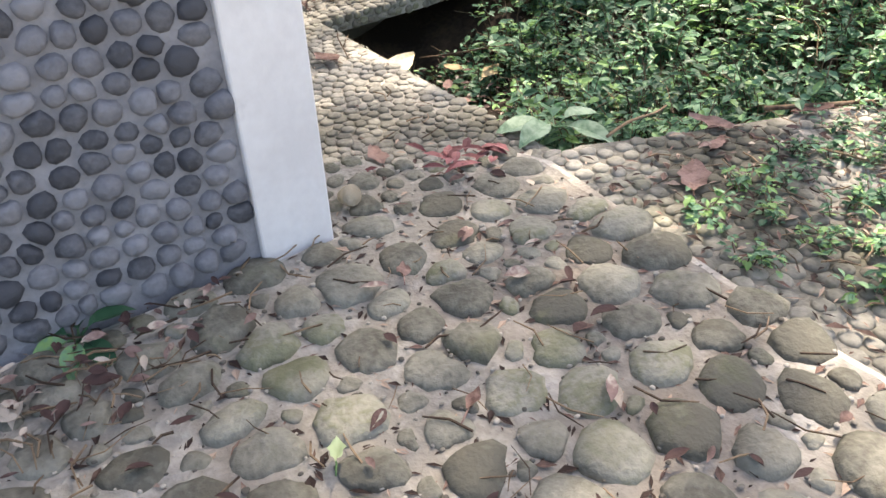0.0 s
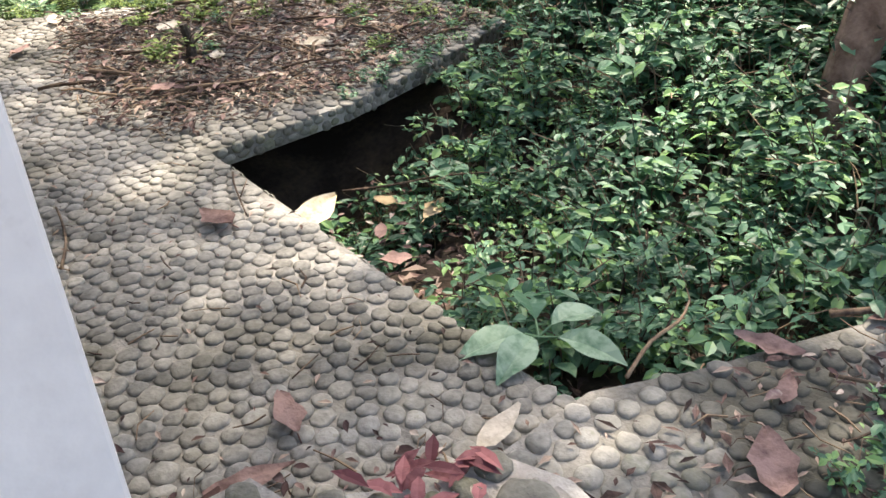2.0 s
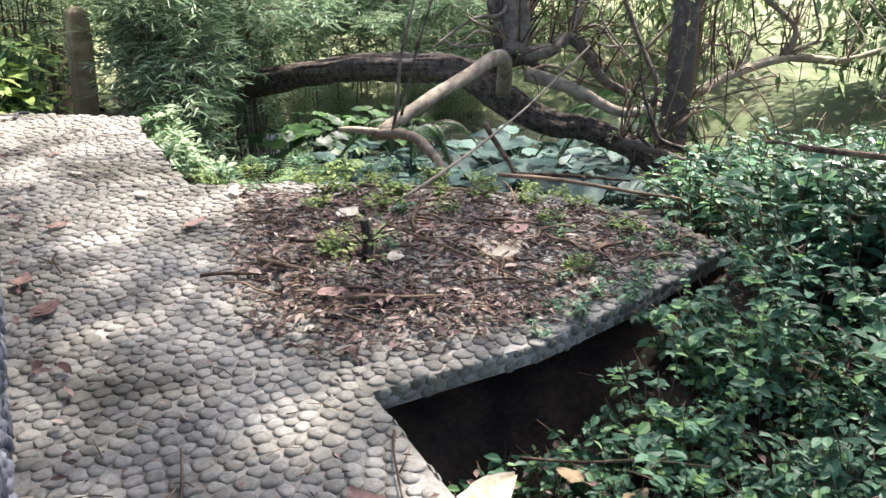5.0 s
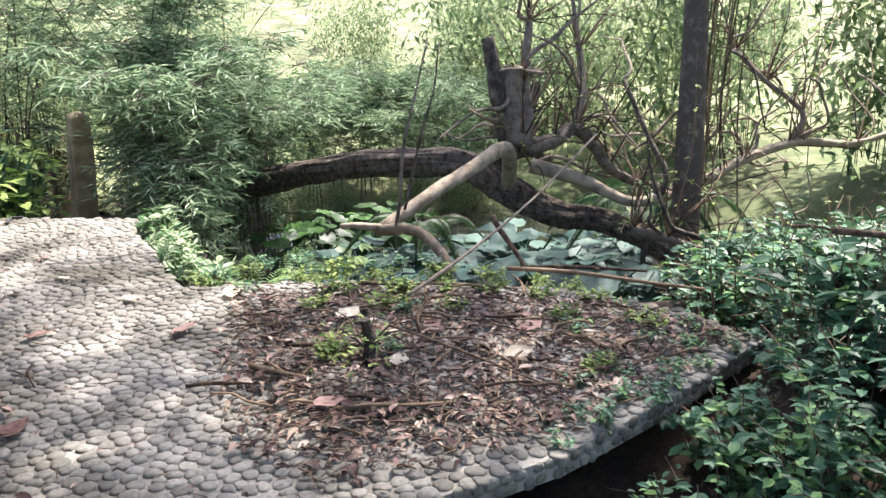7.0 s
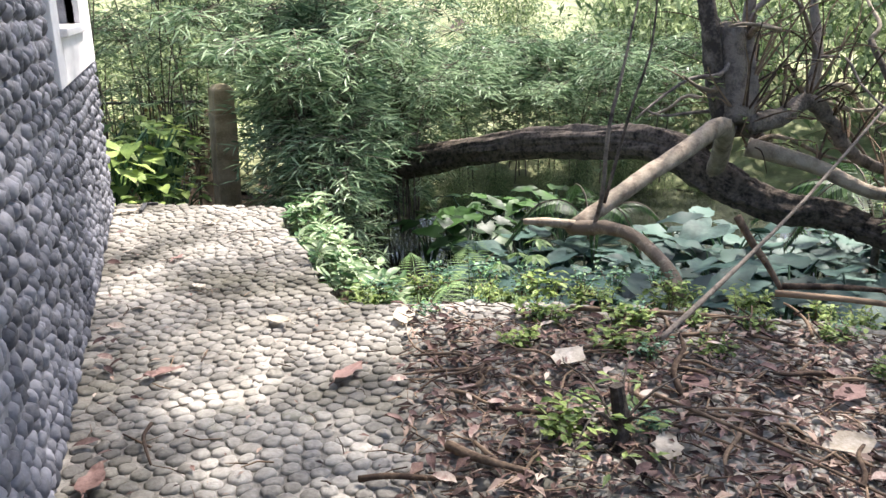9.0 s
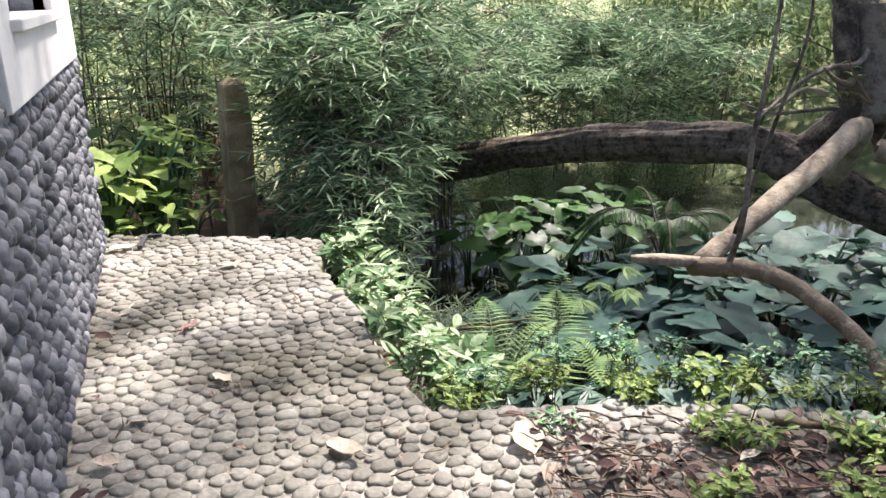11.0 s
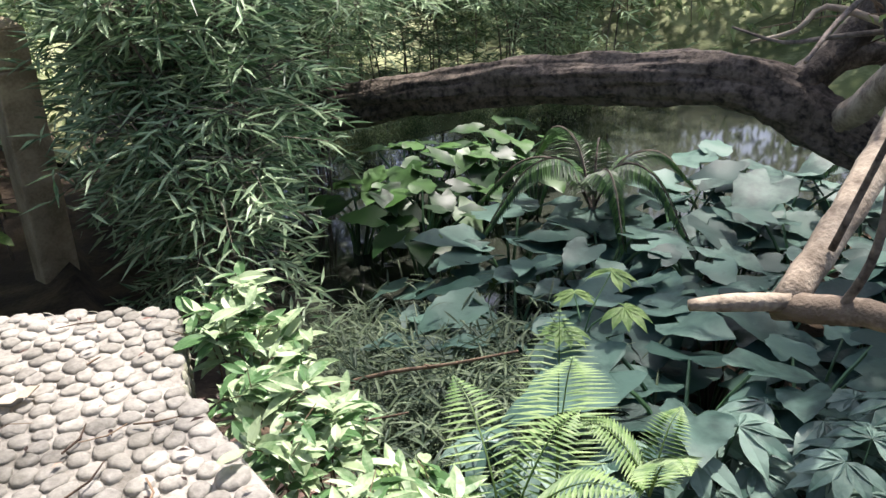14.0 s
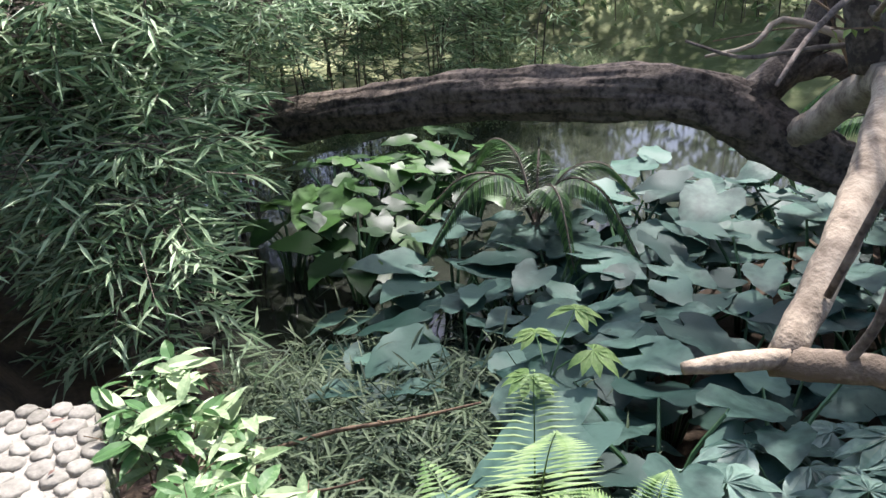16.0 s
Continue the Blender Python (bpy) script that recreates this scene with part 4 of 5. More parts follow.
def fern(seed, fronds, length, tilt=0.9, out=1.0):
    """Arching fronds with narrow leaflets on both sides."""
    r = random.Random(seed)
    lp, sp = Pile(), Pile()
    for k in range(fronds):
        a = 2 * math.pi * k / fronds + r.uniform(-0.3, 0.3)
        L = length * r.uniform(0.75, 1.05)
        rise = tilt * r.uniform(0.75, 1.15)
        pts = [(0, 0, 0), (math.cos(a) * L * 0.2 * out, math.sin(a) * L * 0.2 * out, L * 0.5 * rise), (math.cos(a) * L * 0.5 * out, math.sin(a) * L * 0.5 * out, L * 0.85 * rise), (math.cos(a) * L * 0.8 * out, math.sin(a) * L * 0.8 * out, L * (1.05 if out < 0.6 else 0.9) * rise)]
        line = smooth_line(pts, 9)
        tube(sp, line, [0.006 - 0.00018 * i for i in range(len(line))], 4)
        side = Vector((-math.sin(a), math.cos(a), 0))
        n = len(line)
        for i in range(3, n):
            d = Vector(line[min(i + 1, n - 1)]) - Vector(line[i - 1])
            d = d.normalized()
            t = i / n
            w = L * 0.26 * math.sin(math.pi * min(1, 0.25 + 0.78 * t)) + 0.01
            for h in (0.0,):
                q = Vector(line[i])
                for sg in (1, -1):
                    leaf(lp, q, side * sg + d * 0.22, w, 0.019, 0.15, 0.15, 0)
    return [("stem", sp.mesh("stem", "leaf_fern")), ("foliage", lp.mesh("foliage", "leaf_fern"))]


FERN = "light green fern with long feathered fronds"
for i, (x, y, z, n, L, t, turn, w) in enumerate([(2.6, 7.4, -1.1, 2, 0.92, 1.0, 60, 0.3), (2.05, 7.0, -0.75, 5, 0.66, 0.8, 80, 1.0), (2.75, 7.0, -0.85, 3, 0.5, 0.8, 10, 0.8)]):
    thing("fern", fern(400 + i, n, L, t, w), FERN, "fern", "ferns below the path", at=pose(x, y, z, 0, 0, turn))


def palmate(seed, count, height, size, lobes, mat):
    """Leaves of long radiating lobes on thin stalks."""
    r = random.Random(seed)
    lp, sp = Pile(), Pile()
    for k in range(count):
        a = 2 * math.pi * k / count + r.uniform(-0.4, 0.4)
        tip = Vector((math.cos(a) * 0.25 * height, math.sin(a) * 0.25 * height, height * r.uniform(0.75, 1.05)))
        tube(sp, smooth_line([(0, 0, 0), (0, 0, tip.z * 0.7), tip], 4), [0.007 - 0.0004 * i for i in range(9)], 5)
        for j in range(lobes):
            b = a + (j - (lobes - 1) / 2) * (4.8 / lobes)
            leaf(lp, tip, (math.cos(b), math.sin(b), -0.15), size * r.uniform(0.8, 1.05) * (1 - 0.3 * abs(j - (lobes - 1) / 2) / lobes), size * 0.34, 0.3, 0.2, 0, 4)
    return [("stem", sp.mesh("stem", "leaf")), ("foliage", lp.mesh("foliage", mat))]


thing("young_papaya", palmate(500, 4, 0.85, 0.17, 8, "leaf_fern"), "yellow-green seedling with star-shaped lobed leaves", "plant", at=pose(3.3, 8.05, -1.4))
casts = [thing("castor_plant", palmate(510 + i, 6, 0.5, 0.27, 7, "leaf_castor"), "grey-green plant with deeply lobed leaves", "plant") for i in range(2)]
scatter(casts, [(x, y, land(x, y), R.uniform(0.8, 1.1), R.uniform(0, 360)) for x, y in ((2.9, 7.2), (3.2, 7.0), (3.5, 7.25), (2.6, 7.7), (3.3, 7.6), (3.6, 7.0), (3.95, 7.25), (3.75, 6.65), (4.25, 7.0), (3.5, 6.6), (4.1, 6.6))], "lobed-leaf plants below the path")
silv = [thing("edge_plant", shrub_meshes(520 + i, 0.32, 0.24, 70, 0.14, "leaf_silver", up=0.7, shape=0.38, sections=4), "pale variegated leafy plant spilling over the path edge", "plant") for i in range(3)]
scatter(silv, [(x, y, z, R.uniform(0.7, 0.95), R.uniform(0, 360)) for x, y, z in ((1.48, 7.95, -0.12), (1.42, 7.6, -0.25), (1.5, 7.2, -0.3), (1.45, 6.85, -0.25), (1.5, 6.5, -0.25), (1.42, 6.15, -0.2), (1.7, 6.5, -0.4), (1.75, 7.0, -0.5), (1.72, 7.5, -0.5), (1.4, 7.75, -0.15), (1.38, 7.4, -0.15), (1.36, 7.05, -0.15), (1.55, 7.35, -0.3), (1.6, 6.75, -0.3), (1.38, 6.65, -0.15), (1.36, 6.3, -0.12), (1.6, 6.2, -0.25), (1.62, 7.8, -0.35), (1.5, 8.15, -0.3))], "pale plants along the path edge")
for o in (*casts, *silv):
    drop(o)


def palm(seed, fronds, length):
    r = random.Random(seed)
    lp, sp = Pile(), Pile()
    for k in range(fronds):
        a = 2 * math.pi * k / fronds + r.uniform(-0.3, 0.3)
        L = length * r.uniform(0.8, 1.1)
        line = smooth_line([(0, 0, 0), (math.cos(a) * L * 0.25, math.sin(a) * L * 0.25, L * 0.42), (math.cos(a) * L * 0.6, math.sin(a) * L * 0.6, L * 0.45), (math.cos(a) * L * 0.95, math.sin(a) * L * 0.95, L * 0.1)], 8)
        tube(sp, line, [0.014 - 0.0004 * i for i in range(len(line))], 4)
        side, n = Vector((-math.sin(a), math.cos(a), 0)), len(line)
        for i in range(4, n):
            d = (Vector(line[min(i + 1, n - 1)]) - Vector(line[i - 1])).normalized()
            for h in (0, 0.33, 0.66):
                q = Vector(line[i]) * (1 - h) + Vector(line[i - 1]) * h
                for sg in (1, -1):
                    leaf(lp, q, side * sg + d * 0.9 + Vector((0, 0, -0.35)), L * 0.28 * (1.15 - i / n), 0.028, 0.35, 0.3, 0)
    tube(sp, [(0, 0, -0.9), (0, 0, 0.05)], [0.05, 0.04], 8)
    return [("stem", sp.mesh("stem", "bark")), ("foliage", lp.mesh("foliage", "leaf_arum"))]


for i, (x, y, z, n, L) in enumerate([(5.3, 10.3, -1.35, 7, 1.15), (7.6, 8.2, -1.0, 8, 1.6)]):
    thing("palm", palm(600 + i, n, L), "low palm with drooping feathered fronds", "palm", "palms by the water", at=pose(x, y, z, 0, 0, 30 + 60 * i))


def dead_palm(seed):
    """A short shaggy trunk with a skirt of dry hanging fronds."""
    r = random.Random(seed)
    tp, lp = Pile(), Pile()
    tube(tp, [(0, 0, -0.2), (0.02, 0, 0.5), (0.05, 0.02, 1.1), (0.05, 0.02, 1.35)], [0.24, 0.2, 0.19, 0.12], 14, 0.12, seed)
    for k in range(90):
        a = r.uniform(0, 2 * math.pi)
        leaf(lp, (0.18 * math.cos(a), 0.18 * math.sin(a), r.uniform(0.5, 1.35)), (math.cos(a), math.sin(a), r.uniform(-1.4, 0.3)), r.uniform(0.3, 0.75), 0.05, 0.3, 0.3, r.uniform(-0.5, 0.5), 3)
    return [("trunk", tp.mesh("trunk", "bark_red", True)), ("foliage", lp.mesh("foliage", "leaf_dry"))]


thing("dead_palm", dead_palm(9), "short brown palm trunk with dry hanging fronds beyond the fence", "palm", at=pose(0.2, 16.2, -1.25))


def tuft(seed, blades, spread, length):
    r = random.Random(seed)
    lp = Pile()
    for k in range(blades):
        a = r.uniform(0, 2 * math.pi)
        q = (r.gauss(0, spread), r.gauss(0, spread), r.uniform(0, 0.25))
        leaf(lp, q, (math.cos(a), math.sin(a), r.uniform(-0.1, 1.2)), length * r.uniform(0.5, 1.2), 0.016, r.uniform(0.1, 0.7), 0.2, r.uniform(-0.5, 0.5), 3)
    return lp


g = tuft(700, 1600, 0.38, 0.2)
for k in range(60):
    q = Vector((R.gauss(0, 0.4), R.gauss(0, 0.4), R.uniform(0, 0.3)))
    tube(g, [q, q + Vector((R.uniform(-0.4, 0.4), R.uniform(-0.4, 0.4), R.uniform(-0.1, 0.2)))], [0.004, 0.003], 3)
gm = g.mesh("grass_mass", "grass")
for x, y, z in ((2.4, 8.65, -1.45), (2.75, 8.35, -1.35), (2.3, 9.2, -1.65), (2.9, 9.0, -1.6), (3.2, 8.6, -1.6), (2.0, 9.5, -1.75), (2.6, 9.55, -1.8), (3.2, 9.5, -1.85)):
    ob = new("grass", gm)
    ob.matrix_basis = pose(x, y, z, 0, 0, R.uniform(0, 360))
    tagged(ob, "tangled fine grass and dry stems on the bank", "grass", kind="stuff")

# ---------------------------------------------------------------- post, fence
pp = Pile()
pp.add(*box(-0.125, -0.125, -1.3, 0.125, 0.125, 0.36))
pc = Pile()
pc.add(*box(-0.115, -0.115, 0.385, 0.115, 0.115, 0.62))
pc.add(*[(lambda v: ([(x * (0.115 if z < 0.63 else 0.05), y * (0.115 if z < 0.63 else 0.05), z) for x, y, z in v[0]], v[1]))(box(-1, -1, 0.62, 1, 1, 0.68))][0])
pn = Pile()
pn.add(*box(-0.10, -0.10, 0.36, 0.10, 0.10, 0.385))
post = thing("fence_post", [("shaft", pp.mesh("shaft", "concrete")), ("cap", pc.mesh("cap", "concrete")), ("neck", pn.mesh("neck", "concrete"))], "weathered brown concrete gatepost with a grooved cap", "post", at=pose(1.06, 11.15, 0.02, 0, 1.5, 12))
for o in post.children:
    bevelled(o, 0.012)
fp = Pile()
for x in np.arange(-3.2, 1.0, 0.14):
    tube(fp, [(x, 14.7 - 0.3 * x, -1.3), (x, 14.7 - 0.3 * x, 0.45)], [0.011, 0.011], 6)
for z in (0.16, -1.0):
    tube(fp, [(-3.3, 15.69, z), (1.0, 14.4, z)], [0.022, 0.022], 6)
thing("fence", [("rails", fp.mesh("rails", "iron"))], "dark iron railing fence with upright bars", "fence")


# ---------------------------------------------------------------- litter, sticks and fallen leaves
def flat_leaf(seed, length, width, curl=0.14):
    r = random.Random(seed)
    p = Pile()
    rows = 7
    v, f = [], []
    for i in range(rows):
        t = i / (rows - 1)
        w = width * math.sin(math.pi * (0.04 + 0.92 * t) ** 0.85) * r.uniform(0.68, 1.15)
        for j, sg in enumerate((-1, -0.5, 0, 0.5, 1)):
            v.append(((t - 0.5) * length, sg * w / 2, 0.008 + curl * width * (abs(sg) ** 1.6) * 0.5 + curl * length * (t - 0.4) ** 2 * 0.5 + r.uniform(0, 0.012)))
    for i in range(rows - 1):
        for j in range(4):
            f.append((i * 5 + j, i * 5 + j + 1, i * 5 + j + 6, i * 5 + j + 5))
    p.add(v, f)
    tube(p, [(-0.5 * length - 0.04, 0, 0.006), (-0.5 * length, 0, 0.01)], [0.0025, 0.003], 4)
    return p


FALLEN = [  # place, turn, length, width, material
    (1.47, -0.27, 0.11, 40, 0.24, 0.13, "leaf_dead"), (1.03, 2.04, 0.02, 100, 0.22, 0.14, "leaf_dead"), (1.06, 0.34, 0.05, 10, 0.2, 0.09, "leaf_pale"), (0.64, 0.83, 0.02, 75, 0.2, 0.1, "leaf_dead"),
    (2.03, 4.69, 0.03, 30, 0.19, 0.14, "leaf_pale"), (0.71, 7.71, 0.01, 10, 0.14, 0.09, "leaf_pale"), (0.45, 6.9, 0.01, 60, 0.13, 0.06, "leaf_dead"), (0.55, 6.3, 0.01, 120, 0.12, 0.07, "leaf_pale"),
    (0.35, 5.2, 0.01, 20, 0.18, 0.08, "leaf_dead"), (0.12, 4.4, 0.02, 80, 0.22, 0.10, "leaf_dead"), (0.2, 4.0, 0.02, 50, 0.2, 0.1, "leaf_dead"), (1.9, 0.0, 0.11, 120, 0.22, 0.10, "leaf_dead"),
    (2.35, -0.2, 0.11, 150, 0.2, 0.1, "leaf_dead"), (1.75, -0.15, 0.11, 200, 0.16, 0.07, "leaf_dead"), (2.0, 3.9, 0.03, 60, 0.2, 0.12, "leaf_pale"), (1.5, 3.6, 0.03, 10, 0.16, 0.1, "leaf_dead"),
    (2.6, 3.7, 0.03, 170, 0.2, 0.13, "leaf_pale"), (1.1, 4.9, 0.02, 40, 0.2, 0.1, "leaf_dead"), (1.5, 5.45, 0.02, 80, 0.2, 0.11, "leaf_pale"), (0.9, 5.6, 0.02, 130, 0.15, 0.1, "leaf_pale"),
    (0.2, 0.62, 0.03, 20, 0.3, 0.10, "leaf_dead"), (0.42, 0.66, 0.03, -10, 0.26, 0.08, "leaf_dead"), (2.4, 4.3, 0.03, 90, 0.16, 0.09, "leaf_dead"), (2.9, 4.0, 0.03, 10, 0.18, 0.1, "leaf_dead"),
    (-0.1, -0.9, 0.33, 30, 0.07, 0.035, "leaf_dead"), (-0.55, -1.0, 0.33, 80, 0.09, 0.04, "leaf_dead"), (0.05, -0.35, 0.33, 60, 0.08, 0.04, "leaf_dead"), (-0.45, -0.85, 0.34, 60, 0.075, 0.045, "leaf_silver"),
    (1.85, 2.0, -0.36, 50, 0.15, 0.09, "leaf_dead"), (2.1, 2.3, -0.4, 120, 0.13, 0.08, "leaf_dry"), (1.75, 1.75, -0.36, 160, 0.16, 0.10, "leaf_dead"), (2.2, 2.0, -0.36, 20, 0.2, 0.1, "leaf_dry"), (0.12, 8.3, 0.01, 0, 0.16, 0.1, "leaf_pale"),
]
for i, (x, y, z, turn, L, w, mt) in enumerate(FALLEN):
    ob = new("fallen_leaf", flat_leaf(i, L, w).mesh("fallen_leaf", mt, True))
    ob.matrix_basis = pose(x, y, z, R.uniform(-8, 8), R.uniform(-8, 8), turn)
    tagged(ob, {"leaf_dead": "curled reddish-brown fallen leaf on the paving", "leaf_pale": "pale dry fallen leaf on the paving", "leaf_silver": "small pale green fallen leaf on the cobbles", "leaf_dry": "dry brown fallen leaf on the soil"}[mt], "leaf", "fallen leaves")
# the pink-red sprig on the step
sprig = Pile()
for k in range(26):
    a = R.uniform(0, 2 * math.pi)
    leaf(sprig, (R.gauss(0, 0.09), R.gauss(0, 0.05), R.uniform(0.0, 0.06)), (math.cos(a), math.sin(a), R.uniform(-0.1, 0.6)), R.uniform(0.07, 0.13), 0.035, 0.3, 0.3, 0, 3)
M["leaf_pink"] = material("leaf_pink", (0.12, 0.035, 0.04), (0.34, 0.13, 0.13), 0.6, 14, 0, each=0.4, translucent=0.15)
thing("red_sprig", [("foliage", sprig.mesh("foliage", "leaf_pink"))], "wilted dark red leafy sprig lying on the step", "sprig", at=pose(0.6, 0.16, 0.30))

fungi = flat_leaf(77, 0.30, 0.21, 0.25)
ob = new("yellow_husk", fungi.mesh("yellow_husk", "fungus", True))
ob.matrix_basis = pose(1.56, 2.12, -0.2, 14, -8, 15)
tagged(ob, "curved pale yellow palm husk against the paving edge", "husk")

lit = Pile()
LITTER = [(1.2, 2.95), (2.25, 2.83), (3.0, 3.03), (3.97, 3.36), (3.85, 3.9), (3.4, 4.6), (2.6, 5.15), (1.5, 5.6), (1.35, 5.0), (1.1, 4.3), (1.0, 3.4)]
for x, y, *_ in cover(LITTER, 0.033, 0.033, 0.97):
    soft_ = min(1.0, edge_gap(LITTER, x, y) / 0.35)
    if R.random() > 0.25 + 0.75 * soft_:
        continue
    a = R.uniform(0, 2 * math.pi)
    L = R.uniform(0.03, 0.10)
    leaf(lit, (x, y, R.uniform(0.01, 0.045)), (math.cos(a), math.sin(a), R.uniform(-0.15, 0.3)), L, L * R.uniform(0.12, 0.5), 0.2, 0.5, R.uniform(-0.5, 0.5))
for x, y, *_ in cover(PATHWAY, 0.12, 0.12, 0.55):
    a = R.uniform(0, 2 * math.pi)
    L = R.uniform(0.015, 0.05)
    leaf(lit, (x, y, 0.022), (math.cos(a), math.sin(a), 0.05), L, L * 0.4, 0.1, 0.4, 0)
for x, y, *_ in cover([(-1.6, -2.2), (0.8, -2.2), (0.8, 0.1), (0.3, 0.3), (-1.6, -0.03)], 0.04, 0.04, 0.6):
    a = R.uniform(0, 2 * math.pi)
    L = R.uniform(0.012, 0.06)
    leaf(lit, (x, y, UP_Z - 0.008), (math.cos(a), math.sin(a), 0.08), L, L * R.uniform(0.15, 0.5), 0.1, 0.4, 0)
for x, y, *_ in cover([(0.9, -1.6), (3.0, -1.6), (3.0, -0.5), (1.7, 0.05), (0.95, 0.2)], 0.06, 0.06, 0.8):
    a = R.uniform(0, 2 * math.pi)
    L = R.uniform(0.02, 0.08)
    leaf(lit, (x, y, 0.115), (math.cos(a), math.sin(a), 0.08), L, L * R.uniform(0.15, 0.5), 0.1, 0.4, 0)
for x, y, *_ in cover([(1.42, 0.5), (3.2, 0.3), (3.4, 2.7), (1.42, 2.55)], 0.075, 0.075, 0.9):
    a = R.uniform(0, 2 * math.pi)
    L = R.uniform(0.05, 0.14)
    leaf(lit, (x, y, land(x, y) + 0.02), (math.cos(a), math.sin(a), R.uniform(0, 0.3)), L, L * R.uniform(0.12, 0.5), 0.2, 0.4, 0)
for x, y, *_ in cover([(1.4, 5.9), (3.5, 5.2), (4.5, 7), (2.5, 9.6), (1.4, 9.4)], 0.09, 0.09, 0.8):
    a = R.uniform(0, 2 * math.pi)
    L = R.uniform(0.05, 0.16)
    leaf(lit, (x, y, land(x, y) + 0.02), (math.cos(a), math.sin(a), R.uniform(0, 0.3)), L, L * R.uniform(0.08, 0.4), 0.2, 0.4, 0)
scraps = Pile()
BANDS = [(LITTER, 0.12, 0.75, 0.03), ([(0.05, 0.34), (0.95, 0.28), (1.0, 0.5), (0.6, 0.75), (0.05, 0.8)], 0.07, 0.8, 0.02), ([(-1.9, -0.5), (-0.5, -0.3), (-0.26, -0.02), (-1.9, -0.02)], 0.055, 0.9, UP_Z + 0.01),
         ([(1.5, -0.2), (2.6, -0.7), (2.8, -0.45), (1.6, 0.08)], 0.10, 0.8, 0.125), ([(-2.0, -2.2), (0.7, -2.2), (0.8, 0.1), (-2.0, -0.1)], 0.12, 0.3, UP_Z + 0.012), ([(0.03, 0.8), (0.3, 0.8), (0.25, 8), (0.03, 8)], 0.13, 0.6, 0.02), ([(1.5, 1.2), (2.3, 1.1), (2.4, 2.6), (1.5, 2.6)], 0.10, 0.9, -0.42)]
for poly, gap_, keep, z in BANDS:
    for x, y, *_ in cover(poly, gap_, gap_, keep, 0.6):
        a, L = R.uniform(0, 2 * math.pi), R.uniform(0.035, 0.10) * (1 if gap_ > 0.1 and gap_ < 0.15 else 0.65)
        zz = max(z, land(x, y) + 0.02) if z < -0.1 else z
        leaf(scraps, (x, y, zz + R.uniform(0, 0.03)), (math.cos(a), math.sin(a), R.uniform(-0.1, 0.25)), L, L * R.uniform(0.3, 0.6), R.uniform(0, 0.3), R.uniform(0.2, 0.7), R.uniform(-0.4, 0.4), 4)
tagged(new("dead_leaves", scraps.mesh("dead_leaves", "leaf_scrap", True)), "curled pinkish-brown dead leaves over the paving", "leaf litter", kind="stuff")
tagged(new("leaf_litter", lit.mesh("leaf_litter", "litter")), "brown leaf litter and bark scraps over paving and soil", "leaf litter", kind="stuff")

bits = Pile()
for poly, gap_, keep, z in (([(-2.0, -2.2), (0.75, -2.2), (0.8, 0.1), (-2.0, -0.05)], 0.13, 0.7, UP_Z + 0.014), ([(-1.9, -0.7), (-0.6, -0.5), (-0.3, -0.03), (-1.9, -0.03)], 0.07, 0.9, UP_Z + 0.014), ([(1.1, -1.2), (2.8, -1.0), (2.6, -0.4), (1.5, 0.1)], 0.10, 0.8, 0.125), (PATHWAY, 0.22, 0.6, 0.02), (LITTER, 0.07, 0.8, 0.035), ([(0.05, 0.36), (0.95, 0.3), (1.0, 0.5), (0.05, 0.75)], 0.08, 0.9, 0.02)):
    for x, y, *_ in cover(poly, gap_, gap_, keep, 0.6):
        a, L, w = R.uniform(0, 6.28), R.uniform(0.04, 0.16), R.uniform(0.0015, 0.004)
        p0, bend = Vector((x, y, z)), R.uniform(-0.4, 0.4)
        tube(bits, [p0, p0 + Vector((math.cos(a), math.sin(a), 0.08)) * L * 0.5, p0 + Vector((math.cos(a + bend), math.sin(a + bend), 0.04)) * L], [w, w, w * 0.6], 4)
tagged(new("twig_scraps", bits.mesh("twig_scraps", "twig")), "thin dry twigs strewn over the paving", "twigs", kind="stuff")
STICKS = [((3.95, 2.9, 0.75), (4.6, 1.6, 0.8), 0.02), ((4.3, 3.4, 0.62), (3.95, 2.9, 0.75), 0.012), ((0.95, 4.1, 0.03), (1.3, 3.98, 0.03), 0.012), ((1.5, 3.55, 0.03), (2.0, 3.35, 0.04), 0.013), ((3.3, 4.9, 0.1), (4.3, 3.95, 0.07), 0.018), ((2.0, 4.0, 0.2), (2.55, 3.3, 0.02), 0.008), ((2.3, 5.2, 0.05), (3.2, 4.6, 0.05), 0.014),
          ((2.6, 3.4, 0.03), (3.1, 3.3, 0.03), 0.010), ((1.55, 4.4, 0.03), (1.9, 4.2, 0.03), 0.012), ((2.3, 4.25, 0.02), (2.45, 4.5, 0.16), 0.016), ((1.3, 2.4, 0.02), (1.15, 2.0, 0.02), 0.006), ((0.3, 4.75, 0.02), (0.3, 4.45, 0.02), 0.009),
          ((2.2, -0.05, 0.12), (2.9, -0.55, 0.12), 0.012), ((1.9, -0.2, 0.13), (2.2, -0.95, 0.12), 0.007), ((1.45, 0.2, 0.12), (2.0, 0.35, 0.05), 0.008), ((3.6, 5.6, 0.3), (3.85, 5.45, -0.15), 0.025), ((3.85, 5.45, -0.12), (4.6, 4.9, -0.1), 0.022),
          ((1.9, 2.4, -0.3), (2.5, 1.9, -0.2), 0.007), ((0.4, 2.1, 0.025), (0.55, 2.6, 0.025), 0.008), ((1.3, 4.2, 0.03), (1.5, 3.95, 0.03), 0.02), ((2.1, 8.9, -1.2), (2.9, 8.1, -0.8), 0.012), ((1.7, 8.5, -1.1), (2.3, 8.2, -1.0), 0.009)]
